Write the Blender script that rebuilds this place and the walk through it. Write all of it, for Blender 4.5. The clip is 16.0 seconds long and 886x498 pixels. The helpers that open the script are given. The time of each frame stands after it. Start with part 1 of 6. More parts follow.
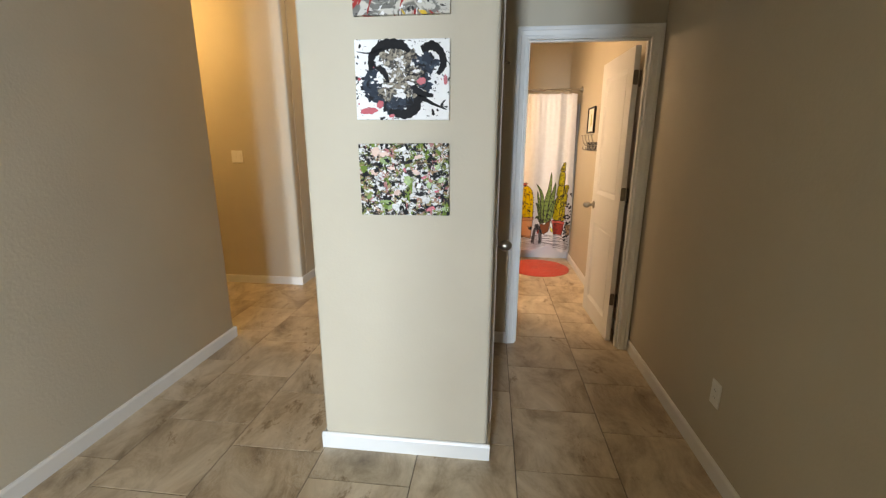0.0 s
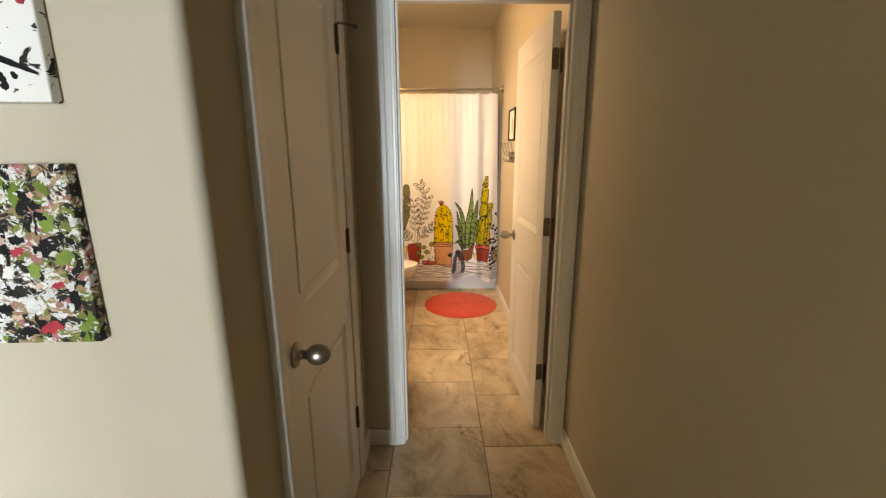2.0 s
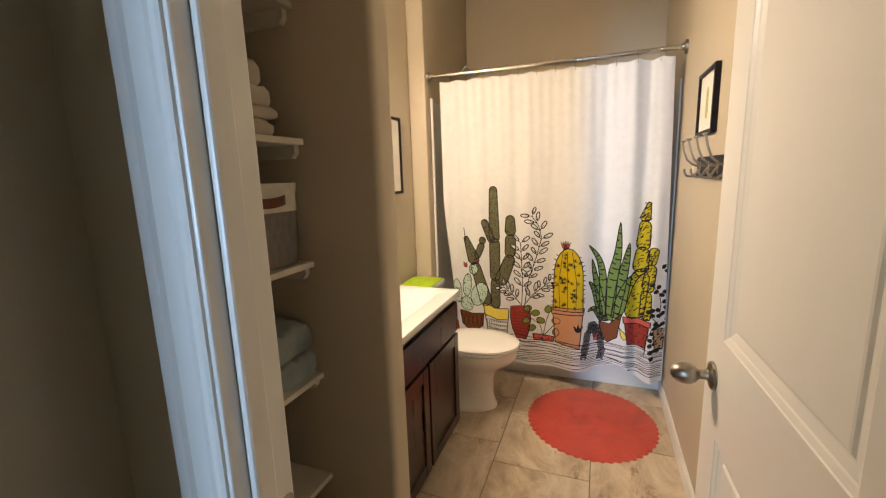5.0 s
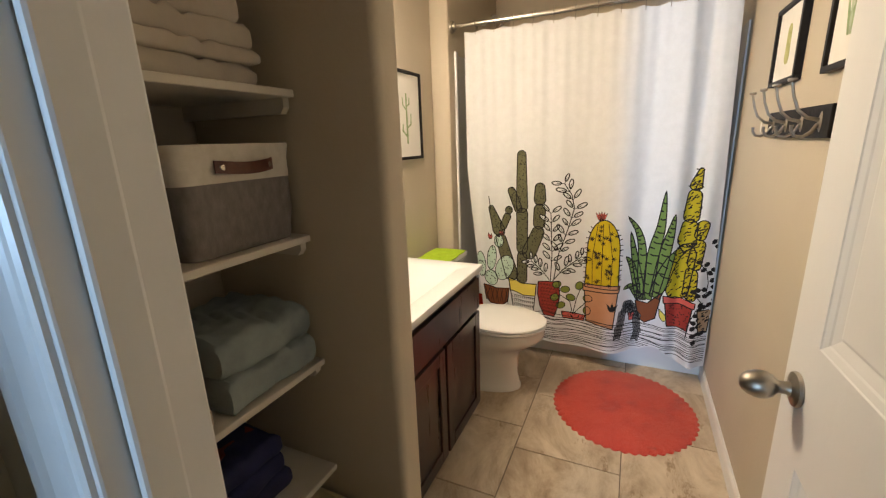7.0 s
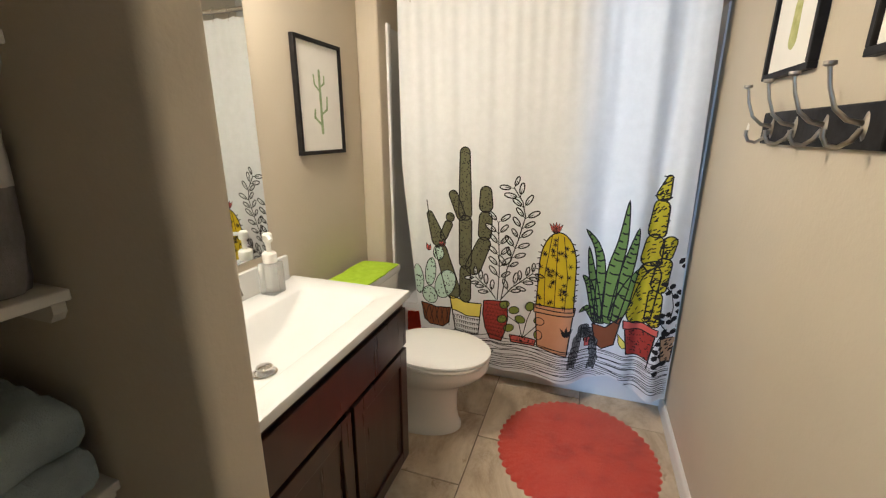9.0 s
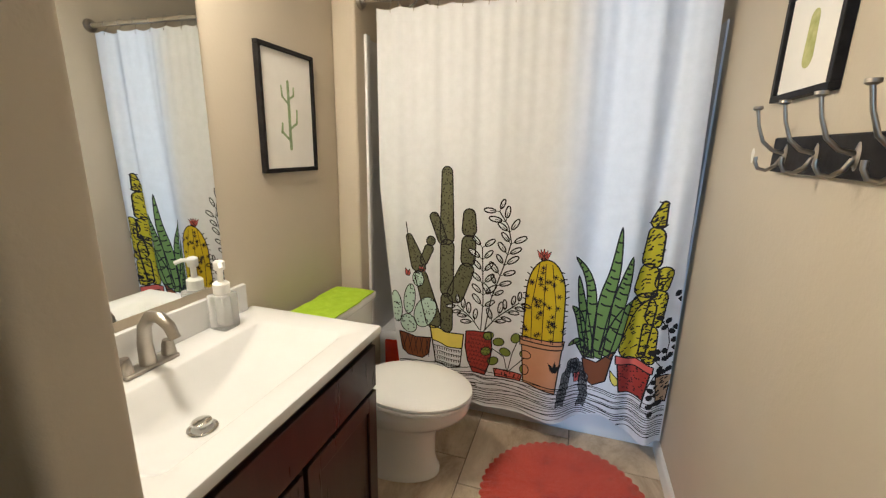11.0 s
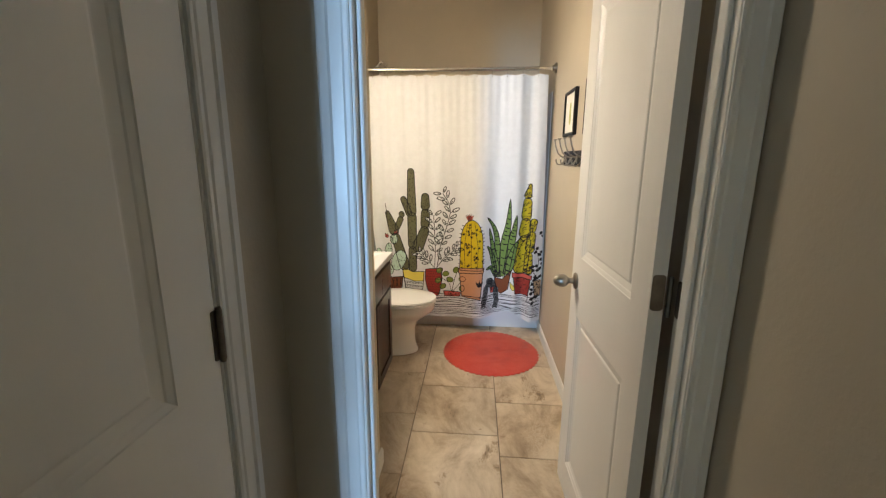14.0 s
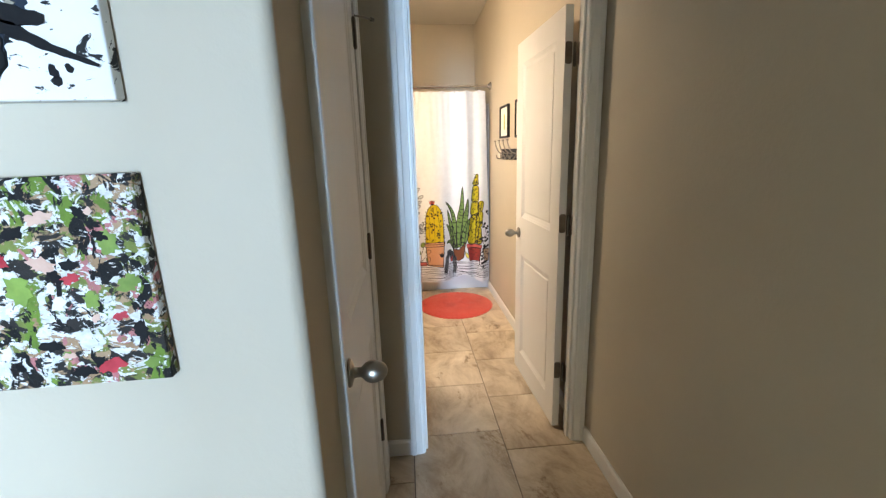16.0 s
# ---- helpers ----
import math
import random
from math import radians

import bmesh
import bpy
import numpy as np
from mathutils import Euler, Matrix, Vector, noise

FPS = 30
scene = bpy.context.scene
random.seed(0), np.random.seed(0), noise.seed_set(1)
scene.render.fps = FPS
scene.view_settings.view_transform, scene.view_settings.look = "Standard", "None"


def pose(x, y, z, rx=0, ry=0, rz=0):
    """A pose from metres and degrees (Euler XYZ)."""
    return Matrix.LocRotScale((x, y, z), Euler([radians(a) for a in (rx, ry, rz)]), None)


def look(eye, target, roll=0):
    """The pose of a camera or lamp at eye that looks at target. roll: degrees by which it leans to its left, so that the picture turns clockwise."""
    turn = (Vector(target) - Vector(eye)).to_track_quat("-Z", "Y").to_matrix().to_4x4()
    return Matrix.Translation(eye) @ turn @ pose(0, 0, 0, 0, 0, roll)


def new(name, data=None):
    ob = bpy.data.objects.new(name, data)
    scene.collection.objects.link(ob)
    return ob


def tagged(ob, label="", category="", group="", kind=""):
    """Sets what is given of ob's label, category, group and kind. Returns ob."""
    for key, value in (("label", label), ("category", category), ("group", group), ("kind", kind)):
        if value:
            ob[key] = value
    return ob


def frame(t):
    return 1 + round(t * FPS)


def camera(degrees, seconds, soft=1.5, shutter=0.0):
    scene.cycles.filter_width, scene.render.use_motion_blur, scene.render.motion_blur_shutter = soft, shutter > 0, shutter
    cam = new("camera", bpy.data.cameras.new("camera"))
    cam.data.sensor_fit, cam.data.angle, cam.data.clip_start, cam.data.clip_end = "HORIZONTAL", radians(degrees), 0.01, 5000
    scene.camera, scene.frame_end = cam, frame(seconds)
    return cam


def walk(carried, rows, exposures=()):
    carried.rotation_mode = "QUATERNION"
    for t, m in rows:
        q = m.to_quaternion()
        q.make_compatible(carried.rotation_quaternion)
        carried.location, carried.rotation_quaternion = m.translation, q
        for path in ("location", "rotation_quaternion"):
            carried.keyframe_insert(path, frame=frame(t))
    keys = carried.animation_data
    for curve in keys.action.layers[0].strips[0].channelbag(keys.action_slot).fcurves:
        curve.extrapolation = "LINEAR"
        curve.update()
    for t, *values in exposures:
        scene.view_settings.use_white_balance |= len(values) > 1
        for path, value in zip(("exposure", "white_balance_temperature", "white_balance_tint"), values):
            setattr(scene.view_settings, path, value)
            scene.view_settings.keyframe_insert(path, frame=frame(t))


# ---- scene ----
cam = camera(93.7, 16.0, 1.25)
PATH = [
    (0, (0.235, -0.088, 1.423), (0.017, 1.839, 0.937), 0.2),
    (0.5, (0.291, 0.043, 1.416), (0.217, 1.977, 0.912), -0.1),
    (1, (0.375, 0.324, 1.417), (0.373, 2.252, 0.883), -0.3),
    (1.5, (0.521, 0.612, 1.429), (0.533, 2.555, 0.954), -0.4),
    (2, (0.616, 0.924, 1.442), (0.641, 2.873, 0.995), -0.2),
    (2.5, (0.643, 1.242, 1.483), (0.621, 3.202, 1.084), -0.3),
    (3, (0.739, 1.554, 1.487), (0.604, 3.514, 1.11), -0.5),
    (3.5, (0.786, 1.86, 1.47), (0.555, 3.809, 1.084), -1.1),
    (4, (0.803, 2.13, 1.465), (0.426, 4.052, 1.061), -1.3),
    (4.5, (0.834, 2.348, 1.446), (0.273, 4.232, 1.082), -1.8),
    (4.7, (0.843, 2.397, 1.427), (0.216, 4.263, 1.075), -1.9),
    (6.8, (0.79, 2.657, 1.398), (-0.037, 4.418, 0.934), -2.0),
    (7, (0.803, 2.646, 1.396), (-0.009, 4.404, 0.896), -2.0),
    (7.5, (0.797, 2.649, 1.382), (0.065, 4.423, 0.817), -1.7),
    (8, (0.782, 2.76, 1.389), (0.143, 4.562, 0.804), -1.1),
    (8.5, (0.769, 2.887, 1.393), (0.137, 4.702, 0.838), -0.7),
    (9, (0.77, 3.094, 1.403), (0.147, 4.915, 0.859), 0.1),
    (9.2, (0.756, 3.16, 1.4), (0.152, 4.991, 0.866), 0.5),
    (10.25, (0.757, 3.335, 1.408), (0.165, 5.18, 0.91), 1.0),
    (11.3, (0.76, 3.17, 1.413), (0.203, 5.035, 0.951), 1.5),
    (11.5, (0.753, 3.085, 1.413), (0.229, 4.961, 0.956), 1.6),
    (12, (0.739, 2.85, 1.38), (0.303, 4.746, 0.915), 2.0),
    (12.5, (0.749, 2.571, 1.369), (0.386, 4.485, 0.92), 2.2),
    (13, (0.772, 2.321, 1.38), (0.498, 4.253, 0.942), 1.7),
    (13.5, (0.722, 2.085, 1.386), (0.497, 4.027, 0.963), 1.2),
    (14, (0.697, 1.893, 1.411), (0.546, 3.841, 0.983), 0.4),
    (14.5, (0.695, 1.646, 1.453), (0.602, 3.595, 1.011), -0.7),
    (15, (0.609, 1.448, 1.425), (0.65, 3.403, 1.004), -1.1),
    (15.5, (0.505, 1.256, 1.43), (0.66, 3.198, 0.978), -1.4),
    (16, (0.41, 0.996, 1.443), (0.572, 2.937, 0.99), -1.7),
]
EXPOSURES = [(0.0, -0.1, 9300, 22), (0.6, -0.08, 8400, 19), (1.2, 0.02, 8700, 20), (1.8, 0.05, 9500, 21), (2.4, 0.02, 12000, 20), (3.0, 0.0, 10400, 19), (3.5, -0.03, 9300, 19), (4.7, -0.1, 7300, 16), (7.0, -0.2, 6450, 12), (9.2, -0.25, 5700, 8), (11.3, -0.36, 5750, 8), (12.5, -0.33, 5800, 9), (14.5, -0.02, 6400, 10), (16.0, 0.4, 6800, 14)]
walk(cam, [(t, look(eye, target, roll)) for t, eye, target, roll in PATH], EXPOSURES)

# ---------------------------------------------------------------- world and lights
world = bpy.data.worlds.new("world")
scene.world = world
world.use_nodes = True
wn = world.node_tree
sky = wn.nodes.new("ShaderNodeTexSky")
sky.sky_type, sky.sun_disc = "NISHITA", False
sky.sun_elevation, sky.sun_rotation = radians(40), radians(200)
wn.nodes["Background"].inputs["Strength"].default_value = 0.08
wn.links.new(sky.outputs[0], wn.nodes["Background"].inputs[0])


def lamp(name, kind, place, energy, colour, size=0.1, size_y=None, target=None):
    data = bpy.data.lights.new(name, kind)
    data.energy, data.color = energy, colour
    if kind == "AREA":
        data.size = size
        if size_y:
            data.shape, data.size_y = "RECTANGLE", size_y
    else:
        data.shadow_soft_size = size
    ob = new(name, data)
    ob.matrix_world = look(place, target) if target else pose(*place)
    return ob


DAY = (0.42, 0.68, 1.0)
WARM = (1.0, 0.83, 0.62)
AMBER = (1.0, 0.76, 0.37)
# daylight in the two tall windows of the living room behind the start of the walk
lamp("window_daylight", "AREA", (-0.7, -6.5, 1.2), 740, DAY, 0.62, 2.0, (-0.1, 1.6, 1.0))
lamp("window_daylight", "AREA", (1.0, -6.5, 1.2), 400, DAY, 0.8, 2.0, (-0.4, 1.6, 0.8))
# added warm fill for the hall, unseen in the living room behind the opening head
lamp("hall_warm_fill", "POINT", (-0.25, -1.9, 2.45), 26, AMBER, 0.12)
# bulbs of the light bar over the bathroom mirror
for k in range(3):
    lamp("vanity_bulb_light", "POINT", (-0.19, 3.78 + 0.22 * k, 2.16), 7.5, WARM, 0.06)
# unseen area lamp added under the light bar to throw more light down
lamp("vanity_floor_fill", "AREA", (-0.19, 4.0, 2.10), 26, WARM, 0.06, 0.5, (0.85, 4.2, 0.0))
# ceiling lamp of the side passage
lamp("passage_light", "POINT", (-2.9, 3.1, 2.68), 34, AMBER, 0.1)
# ceiling lamp at the end of the hall behind the pillar
lamp("hall_end_light", "POINT", (-1.0, 4.9, 2.68), 14, AMBER, 0.1)

# ---------------------------------------------------------------- materials


def nodes_of(name, rough=0.5, metal=0.0, spec=0.5):
    m = bpy.data.materials.new(name)
    m.use_nodes = True
    nt = m.node_tree
    b = nt.nodes["Principled BSDF"]
    b.inputs["Roughness"].default_value = rough
    b.inputs["Metallic"].default_value = metal
    b.inputs["Specular IOR Level"].default_value = spec
    return m, nt, b


def tex(nt, kind, scale, detail=4.0, rough=0.55, vec=None, distort=0.0):
    n = nt.nodes.new("ShaderNodeTexNoise" if kind == "noise" else "ShaderNodeTexVoronoi")
    n.inputs["Scale"].default_value = scale
    if kind == "noise":
        n.inputs["Detail"].default_value = detail
        n.inputs["Roughness"].default_value = rough
        n.inputs["Distortion"].default_value = distort
    if vec:
        nt.links.new(vec, n.inputs["Vector"])
    return n


def coords(nt, which="Object", scale=(1, 1, 1), turn=(0, 0, 0)):
    c = nt.nodes.new("ShaderNodeTexCoord")
    mp = nt.nodes.new("ShaderNodeMapping")
    mp.inputs["Scale"].default_value = scale
    mp.inputs["Rotation"].default_value = [radians(a) for a in turn]
    nt.links.new(c.outputs[which], mp.inputs["Vector"])
    return mp.outputs[0]


def world_pos(nt, scale=(1, 1, 1)):
    g = nt.nodes.new("ShaderNodeNewGeometry")
    mp = nt.nodes.new("ShaderNodeMapping")
    mp.inputs["Scale"].default_value = scale
    nt.links.new(g.outputs["Position"], mp.inputs["Vector"])
    return mp.outputs[0]


def ramp(nt, fac, stops):
    r = nt.nodes.new("ShaderNodeValToRGB")
    e = r.color_ramp.elements
    while len(e) < len(stops):
        e.new(0.5)
    for el, (p, c) in zip(e, stops):
        el.position, el.color = p, (*c, 1)
    nt.links.new(fac, r.inputs[0])
    return r


def mix(nt, fac, a, b, mode="MIX"):
    n = nt.nodes.new("ShaderNodeMix")
    n.data_type, n.blend_type = "RGBA", mode
    for v, i in ((fac, 0), (a, 6), (b, 7)):
        if hasattr(v, "is_linked"):
            nt.links.new(v, n.inputs[i])
        elif i == 0:
            n.inputs[0].default_value = v
        else:
            n.inputs[i].default_value = (*v, 1)
    return n.outputs[2]


def bump(nt, b, height, strength=0.2, distance=0.002):
    n = nt.nodes.new("ShaderNodeBump")
    n.inputs["Strength"].default_value = strength
    n.inputs["Distance"].default_value = distance
    nt.links.new(height, n.inputs["Height"])
    nt.links.new(n.outputs[0], b.inputs["Normal"])


def varied(name, c1, c2, scale, rough=0.5, metal=0.0, bumpy=0.0, bscale=200.0, bdist=0.001, spec=0.5, stretch=(1, 1, 1), rough_var=0.08):
    m, nt, b = nodes_of(name, rough, metal, spec)
    v = world_pos(nt, stretch)
    n = tex(nt, "noise", scale, 5, 0.6, v)
    r = ramp(nt, n.outputs["Fac"], [(0.3, c1), (0.7, c2)])
    nt.links.new(r.outputs[0], b.inputs["Base Color"])
    if rough_var:
        n3 = tex(nt, "noise", scale * 3.1, 4, 0.6, v)
        mr = nt.nodes.new("ShaderNodeMapRange")
        mr.inputs[3].default_value, mr.inputs[4].default_value = max(0.02, rough - rough_var), min(1, rough + rough_var)
        nt.links.new(n3.outputs["Fac"], mr.inputs[0])
        nt.links.new(mr.outputs[0], b.inputs["Roughness"])
    if bumpy:
        n2 = tex(nt, "noise", bscale, 3, 0.5, v)
        bump(nt, b, n2.outputs["Fac"], bumpy, bdist)
    return m


def wall_paint(name, c1, c2):
    m, nt, b = nodes_of(name, 0.62, 0, 0.35)
    v = world_pos(nt)
    n = tex(nt, "noise", 1.7, 4, 0.6, v)
    r = ramp(nt, n.outputs["Fac"], [(0.3, c1), (0.72, c2)])
    nt.links.new(r.outputs[0], b.inputs["Base Color"])
    big = tex(nt, "noise", 70, 3, 0.55, v)
    rr = ramp(nt, big.outputs["Fac"], [(0.42, (0, 0, 0)), (0.62, (1, 1, 1))])
    bump(nt, b, rr.outputs[0], 0.13, 0.0016)
    return m


WALL = wall_paint("wall_paint_greige", (0.51, 0.45, 0.352), (0.55, 0.488, 0.385))
# tan of the unseen living room, set to bounce warm light into the hall
LIVING = wall_paint("living_room_bounce_tan", (0.44, 0.35, 0.24), (0.49, 0.39, 0.275))
CEIL = wall_paint("ceiling_paint", (0.66, 0.61, 0.53), (0.70, 0.65, 0.57))
TRIM = varied("trim_white_semigloss", (0.74, 0.735, 0.71), (0.80, 0.795, 0.775), 3.0, 0.34, bumpy=0.06, bscale=60, bdist=0.001)
DOORPAINT = varied("door_white_paint", (0.73, 0.72, 0.69), (0.79, 0.78, 0.755), 2.2, 0.38, bumpy=0.1, bscale=140, bdist=0.0007, stretch=(1, 1, 0.15))
GROUT = varied("grout_brown", (0.16, 0.125, 0.09), (0.22, 0.175, 0.13), 30, 0.9, bumpy=0.3, bscale=400)
NICKEL = varied("satin_nickel", (0.33, 0.30, 0.26), (0.39, 0.36, 0.315), 12, 0.34, 1.0)
CHROME = varied("brushed_chrome", (0.66, 0.65, 0.63), (0.74, 0.73, 0.71), 8, 0.16, 1.0, rough_var=0.05)
BRONZE = varied("aged_hinge_metal", (0.13, 0.115, 0.095), (0.22, 0.195, 0.165), 20, 0.36, 1.0)
PORCELAIN = varied("white_porcelain", (0.80, 0.79, 0.76), (0.84, 0.83, 0.80), 2, 0.10, rough_var=0.03)
MARBLE = varied("cultured_marble_white", (0.64, 0.64, 0.63), (0.68, 0.68, 0.67), 5, 0.2, rough_var=0.05)
ACRYLIC = varied("tub_acrylic", (0.72, 0.73, 0.74), (0.77, 0.78, 0.79), 2, 0.22)
ESPRESSO = varied("espresso_wood", (0.016, 0.006, 0.004), (0.042, 0.014, 0.009), 9, 0.3, bumpy=0.12, bscale=60, bdist=0.0006, stretch=(1, 1, 0.08))
BLACKFRAME = varied("black_frame_wood", (0.010, 0.009, 0.009), (0.022, 0.020, 0.020), 30, 0.5, bumpy=0.1, bscale=90, spec=0.1)
PAPER = varied("off_white_paper", (0.76, 0.74, 0.69), (0.81, 0.79, 0.74), 8, 0.85, bumpy=0.1, bscale=400, bdist=0.0004)
SHELF = varied("shelf_paint_cream", (0.60, 0.56, 0.48), (0.66, 0.62, 0.54), 5, 0.5, bumpy=0.08, bscale=90)
GREYCLOTH = varied("grey_linen", (0.16, 0.145, 0.135), (0.23, 0.21, 0.20), 60, 0.9, bumpy=0.7, bscale=700, bdist=0.0012, stretch=(1, 1, 0.5))
CREAMCLOTH = varied("cream_canvas", (0.62, 0.58, 0.50), (0.72, 0.68, 0.60), 40, 0.9, bumpy=0.6, bscale=700, bdist=0.001)
LEATHER = varied("brown_leather", (0.075, 0.022, 0.013), (0.13, 0.04, 0.024), 40, 0.45, bumpy=0.3, bscale=300)
BLUEPLUSH = varied("dusty_blue_plush", (0.22, 0.265, 0.265), (0.33, 0.385, 0.38), 9, 0.95, bumpy=0.9, bscale=420, bdist=0.003, spec=0.2)
BEIGEPLUSH = varied("taupe_plush", (0.36, 0.29, 0.22), (0.48, 0.40, 0.32), 9, 0.95, bumpy=0.9, bscale=420, bdist=0.003, spec=0.2)
LINEN = varied("oatmeal_bedding", (0.46, 0.41, 0.34), (0.58, 0.53, 0.45), 6, 0.95, bumpy=0.5, bscale=500, bdist=0.001, spec=0.2)
NAVY = varied("navy_cloth", (0.006, 0.008, 0.04), (0.012, 0.016, 0.085), 10, 0.85, bumpy=0.6, bscale=500)
REDTRIM = varied("red_cloth_edge", (0.14, 0.02, 0.015), (0.2, 0.03, 0.02), 10, 0.85)
BINPLASTIC = varied("cream_bin_plastic", (0.62, 0.52, 0.34), (0.70, 0.60, 0.41), 6, 0.45)
LIME = varied("lime_terry", (0.33, 0.50, 0.02), (0.42, 0.60, 0.04), 30, 0.95, bumpy=0.9, bscale=600, bdist=0.002, spec=0.2)
REDCLOTH = varied("red_terry", (0.50, 0.035, 0.02), (0.62, 0.06, 0.03), 20, 0.95, bumpy=0.8, bscale=500, bdist=0.002, spec=0.2)
WHITEPLASTIC = varied("white_plastic", (0.78, 0.77, 0.74), (0.82, 0.81, 0.78), 6, 0.3)
DARKHOLE = varied("dark_slot", (0.02, 0.02, 0.02), (0.03, 0.03, 0.03), 10, 0.7)
SOAP = varied("soap_white", (0.82, 0.82, 0.80), (0.86, 0.86, 0.84), 6, 0.2)


def rug_material():
    m, nt, b = nodes_of("coral_red_shag", 0.95, 0, 0.15)
    v = world_pos(nt)
    n = tex(nt, "noise", 7, 5, 0.6, v)
    n2 = tex(nt, "noise", 16, 4, 0.65, v)
    r = ramp(nt, n.outputs["Fac"], [(0.32, (0.50, 0.036, 0.024)), (0.46, (0.66, 0.058, 0.034)), (0.75, (0.74, 0.08, 0.046))])
    r2 = ramp(nt, n2.outputs["Fac"], [(0.26, (0.66, 0.6, 0.6)), (0.38, (1, 1, 1))])
    nt.links.new(mix(nt, 1.0, r.outputs[0], r2.outputs[0], "MULTIPLY"), b.inputs["Base Color"])
    n3 = tex(nt, "noise", 330, 3, 0.7, v)
    bump(nt, b, n3.outputs["Fac"], 1.0, 0.006)
    b.inputs["Sheen Weight"].default_value = 0.3
    return m


RUG = rug_material()


def tile_material():
    """Sand-coloured porcelain stone with brown drifting clouds and pale veins; each piece is shifted by its own random number."""
    m, nt, b = nodes_of("stone_look_tile", 0.36, 0, 0.45)
    info = nt.nodes.new("ShaderNodeObjectInfo")
    geo = nt.nodes.new("ShaderNodeNewGeometry")
    add = nt.nodes.new("ShaderNodeVectorMath")
    add.operation = "MULTIPLY_ADD"
    add.inputs[1].default_value = (1, 1, 1)
    mul = nt.nodes.new("ShaderNodeVectorMath")
    mul.operation = "SCALE"
    mul.inputs[0].default_value = (37.0, 19.0, 53.0)
    nt.links.new(info.outputs["Random"], mul.inputs["Scale"])
    nt.links.new(geo.outputs["Position"], add.inputs[0])
    nt.links.new(mul.outputs[0], add.inputs[2])
    turn = nt.nodes.new("ShaderNodeVectorRotate")
    turn.rotation_type = "Z_AXIS"
    ang = nt.nodes.new("ShaderNodeMapRange")
    ang.inputs[3].default_value, ang.inputs[4].default_value = -0.55, 0.15
    nt.links.new(info.outputs["Random"], ang.inputs[0])
    nt.links.new(ang.outputs[0], turn.inputs["Angle"])
    nt.links.new(add.outputs[0], turn.inputs["Vector"])
    mp = nt.nodes.new("ShaderNodeMapping")
    mp.inputs["Scale"].default_value = (1.0, 0.52, 1)
    nt.links.new(turn.outputs[0], mp.inputs["Vector"])
    v = mp.outputs[0]
    n1 = tex(nt, "noise", 4.6, 9, 0.68, v, 0.5)
    base = ramp(nt, n1.outputs["Fac"], [(0.30, (0.20, 0.145, 0.095)), (0.42, (0.36, 0.28, 0.195)), (0.54, (0.50, 0.415, 0.31)), (0.70, (0.63, 0.55, 0.44))])
    n2 = tex(nt, "noise", 17, 6, 0.7, v, 2.2)
    vein = ramp(nt, n2.outputs["Fac"], [(0.46, (0, 0, 0)), (0.50, (1, 1, 1)), (0.54, (0, 0, 0))])
    n2b = tex(nt, "noise", 4.0, 3, 0.5, v)
    gate = ramp(nt, n2b.outputs["Fac"], [(0.5, (0, 0, 0)), (0.68, (0.45, 0.45, 0.45))])
    veins = mix(nt, 1.0, vein.outputs[0], gate.outputs[0], "MULTIPLY")
    col = mix(nt, veins, base.outputs[0], (0.60, 0.54, 0.45))
    n4 = tex(nt, "noise", 6.5, 10, 0.74, v, 0.3)
    dark = ramp(nt, n4.outputs["Fac"], [(0.31, (0.36, 0.30, 0.24)), (0.365, (0.68, 0.61, 0.54)), (0.40, (1, 1, 1))])
    col = mix(nt, 1.0, col, dark.outputs[0], "MULTIPLY")
    bright = nt.nodes.new("ShaderNodeMapRange")
    bright.inputs[3].default_value, bright.inputs[4].default_value = 1.05, 1.25
    nt.links.new(info.outputs["Random"], bright.inputs[0])
    sc = nt.nodes.new("ShaderNodeVectorMath")
    sc.operation = "SCALE"
    nt.links.new(col, sc.inputs[0])
    nt.links.new(bright.outputs[0], sc.inputs["Scale"])
    nt.links.new(sc.outputs[0], b.inputs["Base Color"])
    rr = nt.nodes.new("ShaderNodeMapRange")
    rr.inputs[3].default_value, rr.inputs[4].default_value = 0.26, 0.46
    nt.links.new(n1.outputs["Fac"], rr.inputs[0])
    nt.links.new(rr.outputs[0], b.inputs["Roughness"])
    n3 = tex(nt, "noise", 60, 4, 0.6, v)
    bump(nt, b, n3.outputs["Fac"], 0.12, 0.001)
    return m


TILE = tile_material()


def glass_material(name, tint, rough=0.02):
    m, nt, b = nodes_of(name, rough)
    b.inputs["Base Color"].default_value = (*tint, 1)
    b.inputs["Transmission Weight"].default_value = 0.75
    b.inputs["IOR"].default_value = 1.45
    return m


GLASS = glass_material("clear_soap_bottle", (0.95, 0.96, 0.95), 0.1)
mirror_m, _, mirror_b = nodes_of("mirror_silver", 0.01, 1.0)
mirror_b.inputs["Base Color"].default_value = (0.88, 0.91, 0.90, 1)
MIRROR = mirror_m
bulb_m, _, bulb_b = nodes_of("frosted_bulb", 0.4)
bulb_b.inputs["Emission Color"].default_value = (1.0, 0.72, 0.42, 1)
bulb_b.inputs["Emission Strength"].default_value = 3.0
BULB = bulb_m


def fabric(name, colour):
    m, nt, b = nodes_of(name, 0.85, 0, 0.2)
    v = world_pos(nt)
    n = tex(nt, "noise", 25, 4, 0.6, v)
    d = [c * 0.93 for c in colour]
    r = ramp(nt, n.outputs["Fac"], [(0.3, d), (0.7, colour)])
    nt.links.new(r.outputs[0], b.inputs["Base Color"])
    n2 = tex(nt, "noise", 900, 2, 0.5, v)
    bump(nt, b, n2.outputs["Fac"], 0.25, 0.0006)
    return m


# ---------------------------------------------------------------- mesh helpers


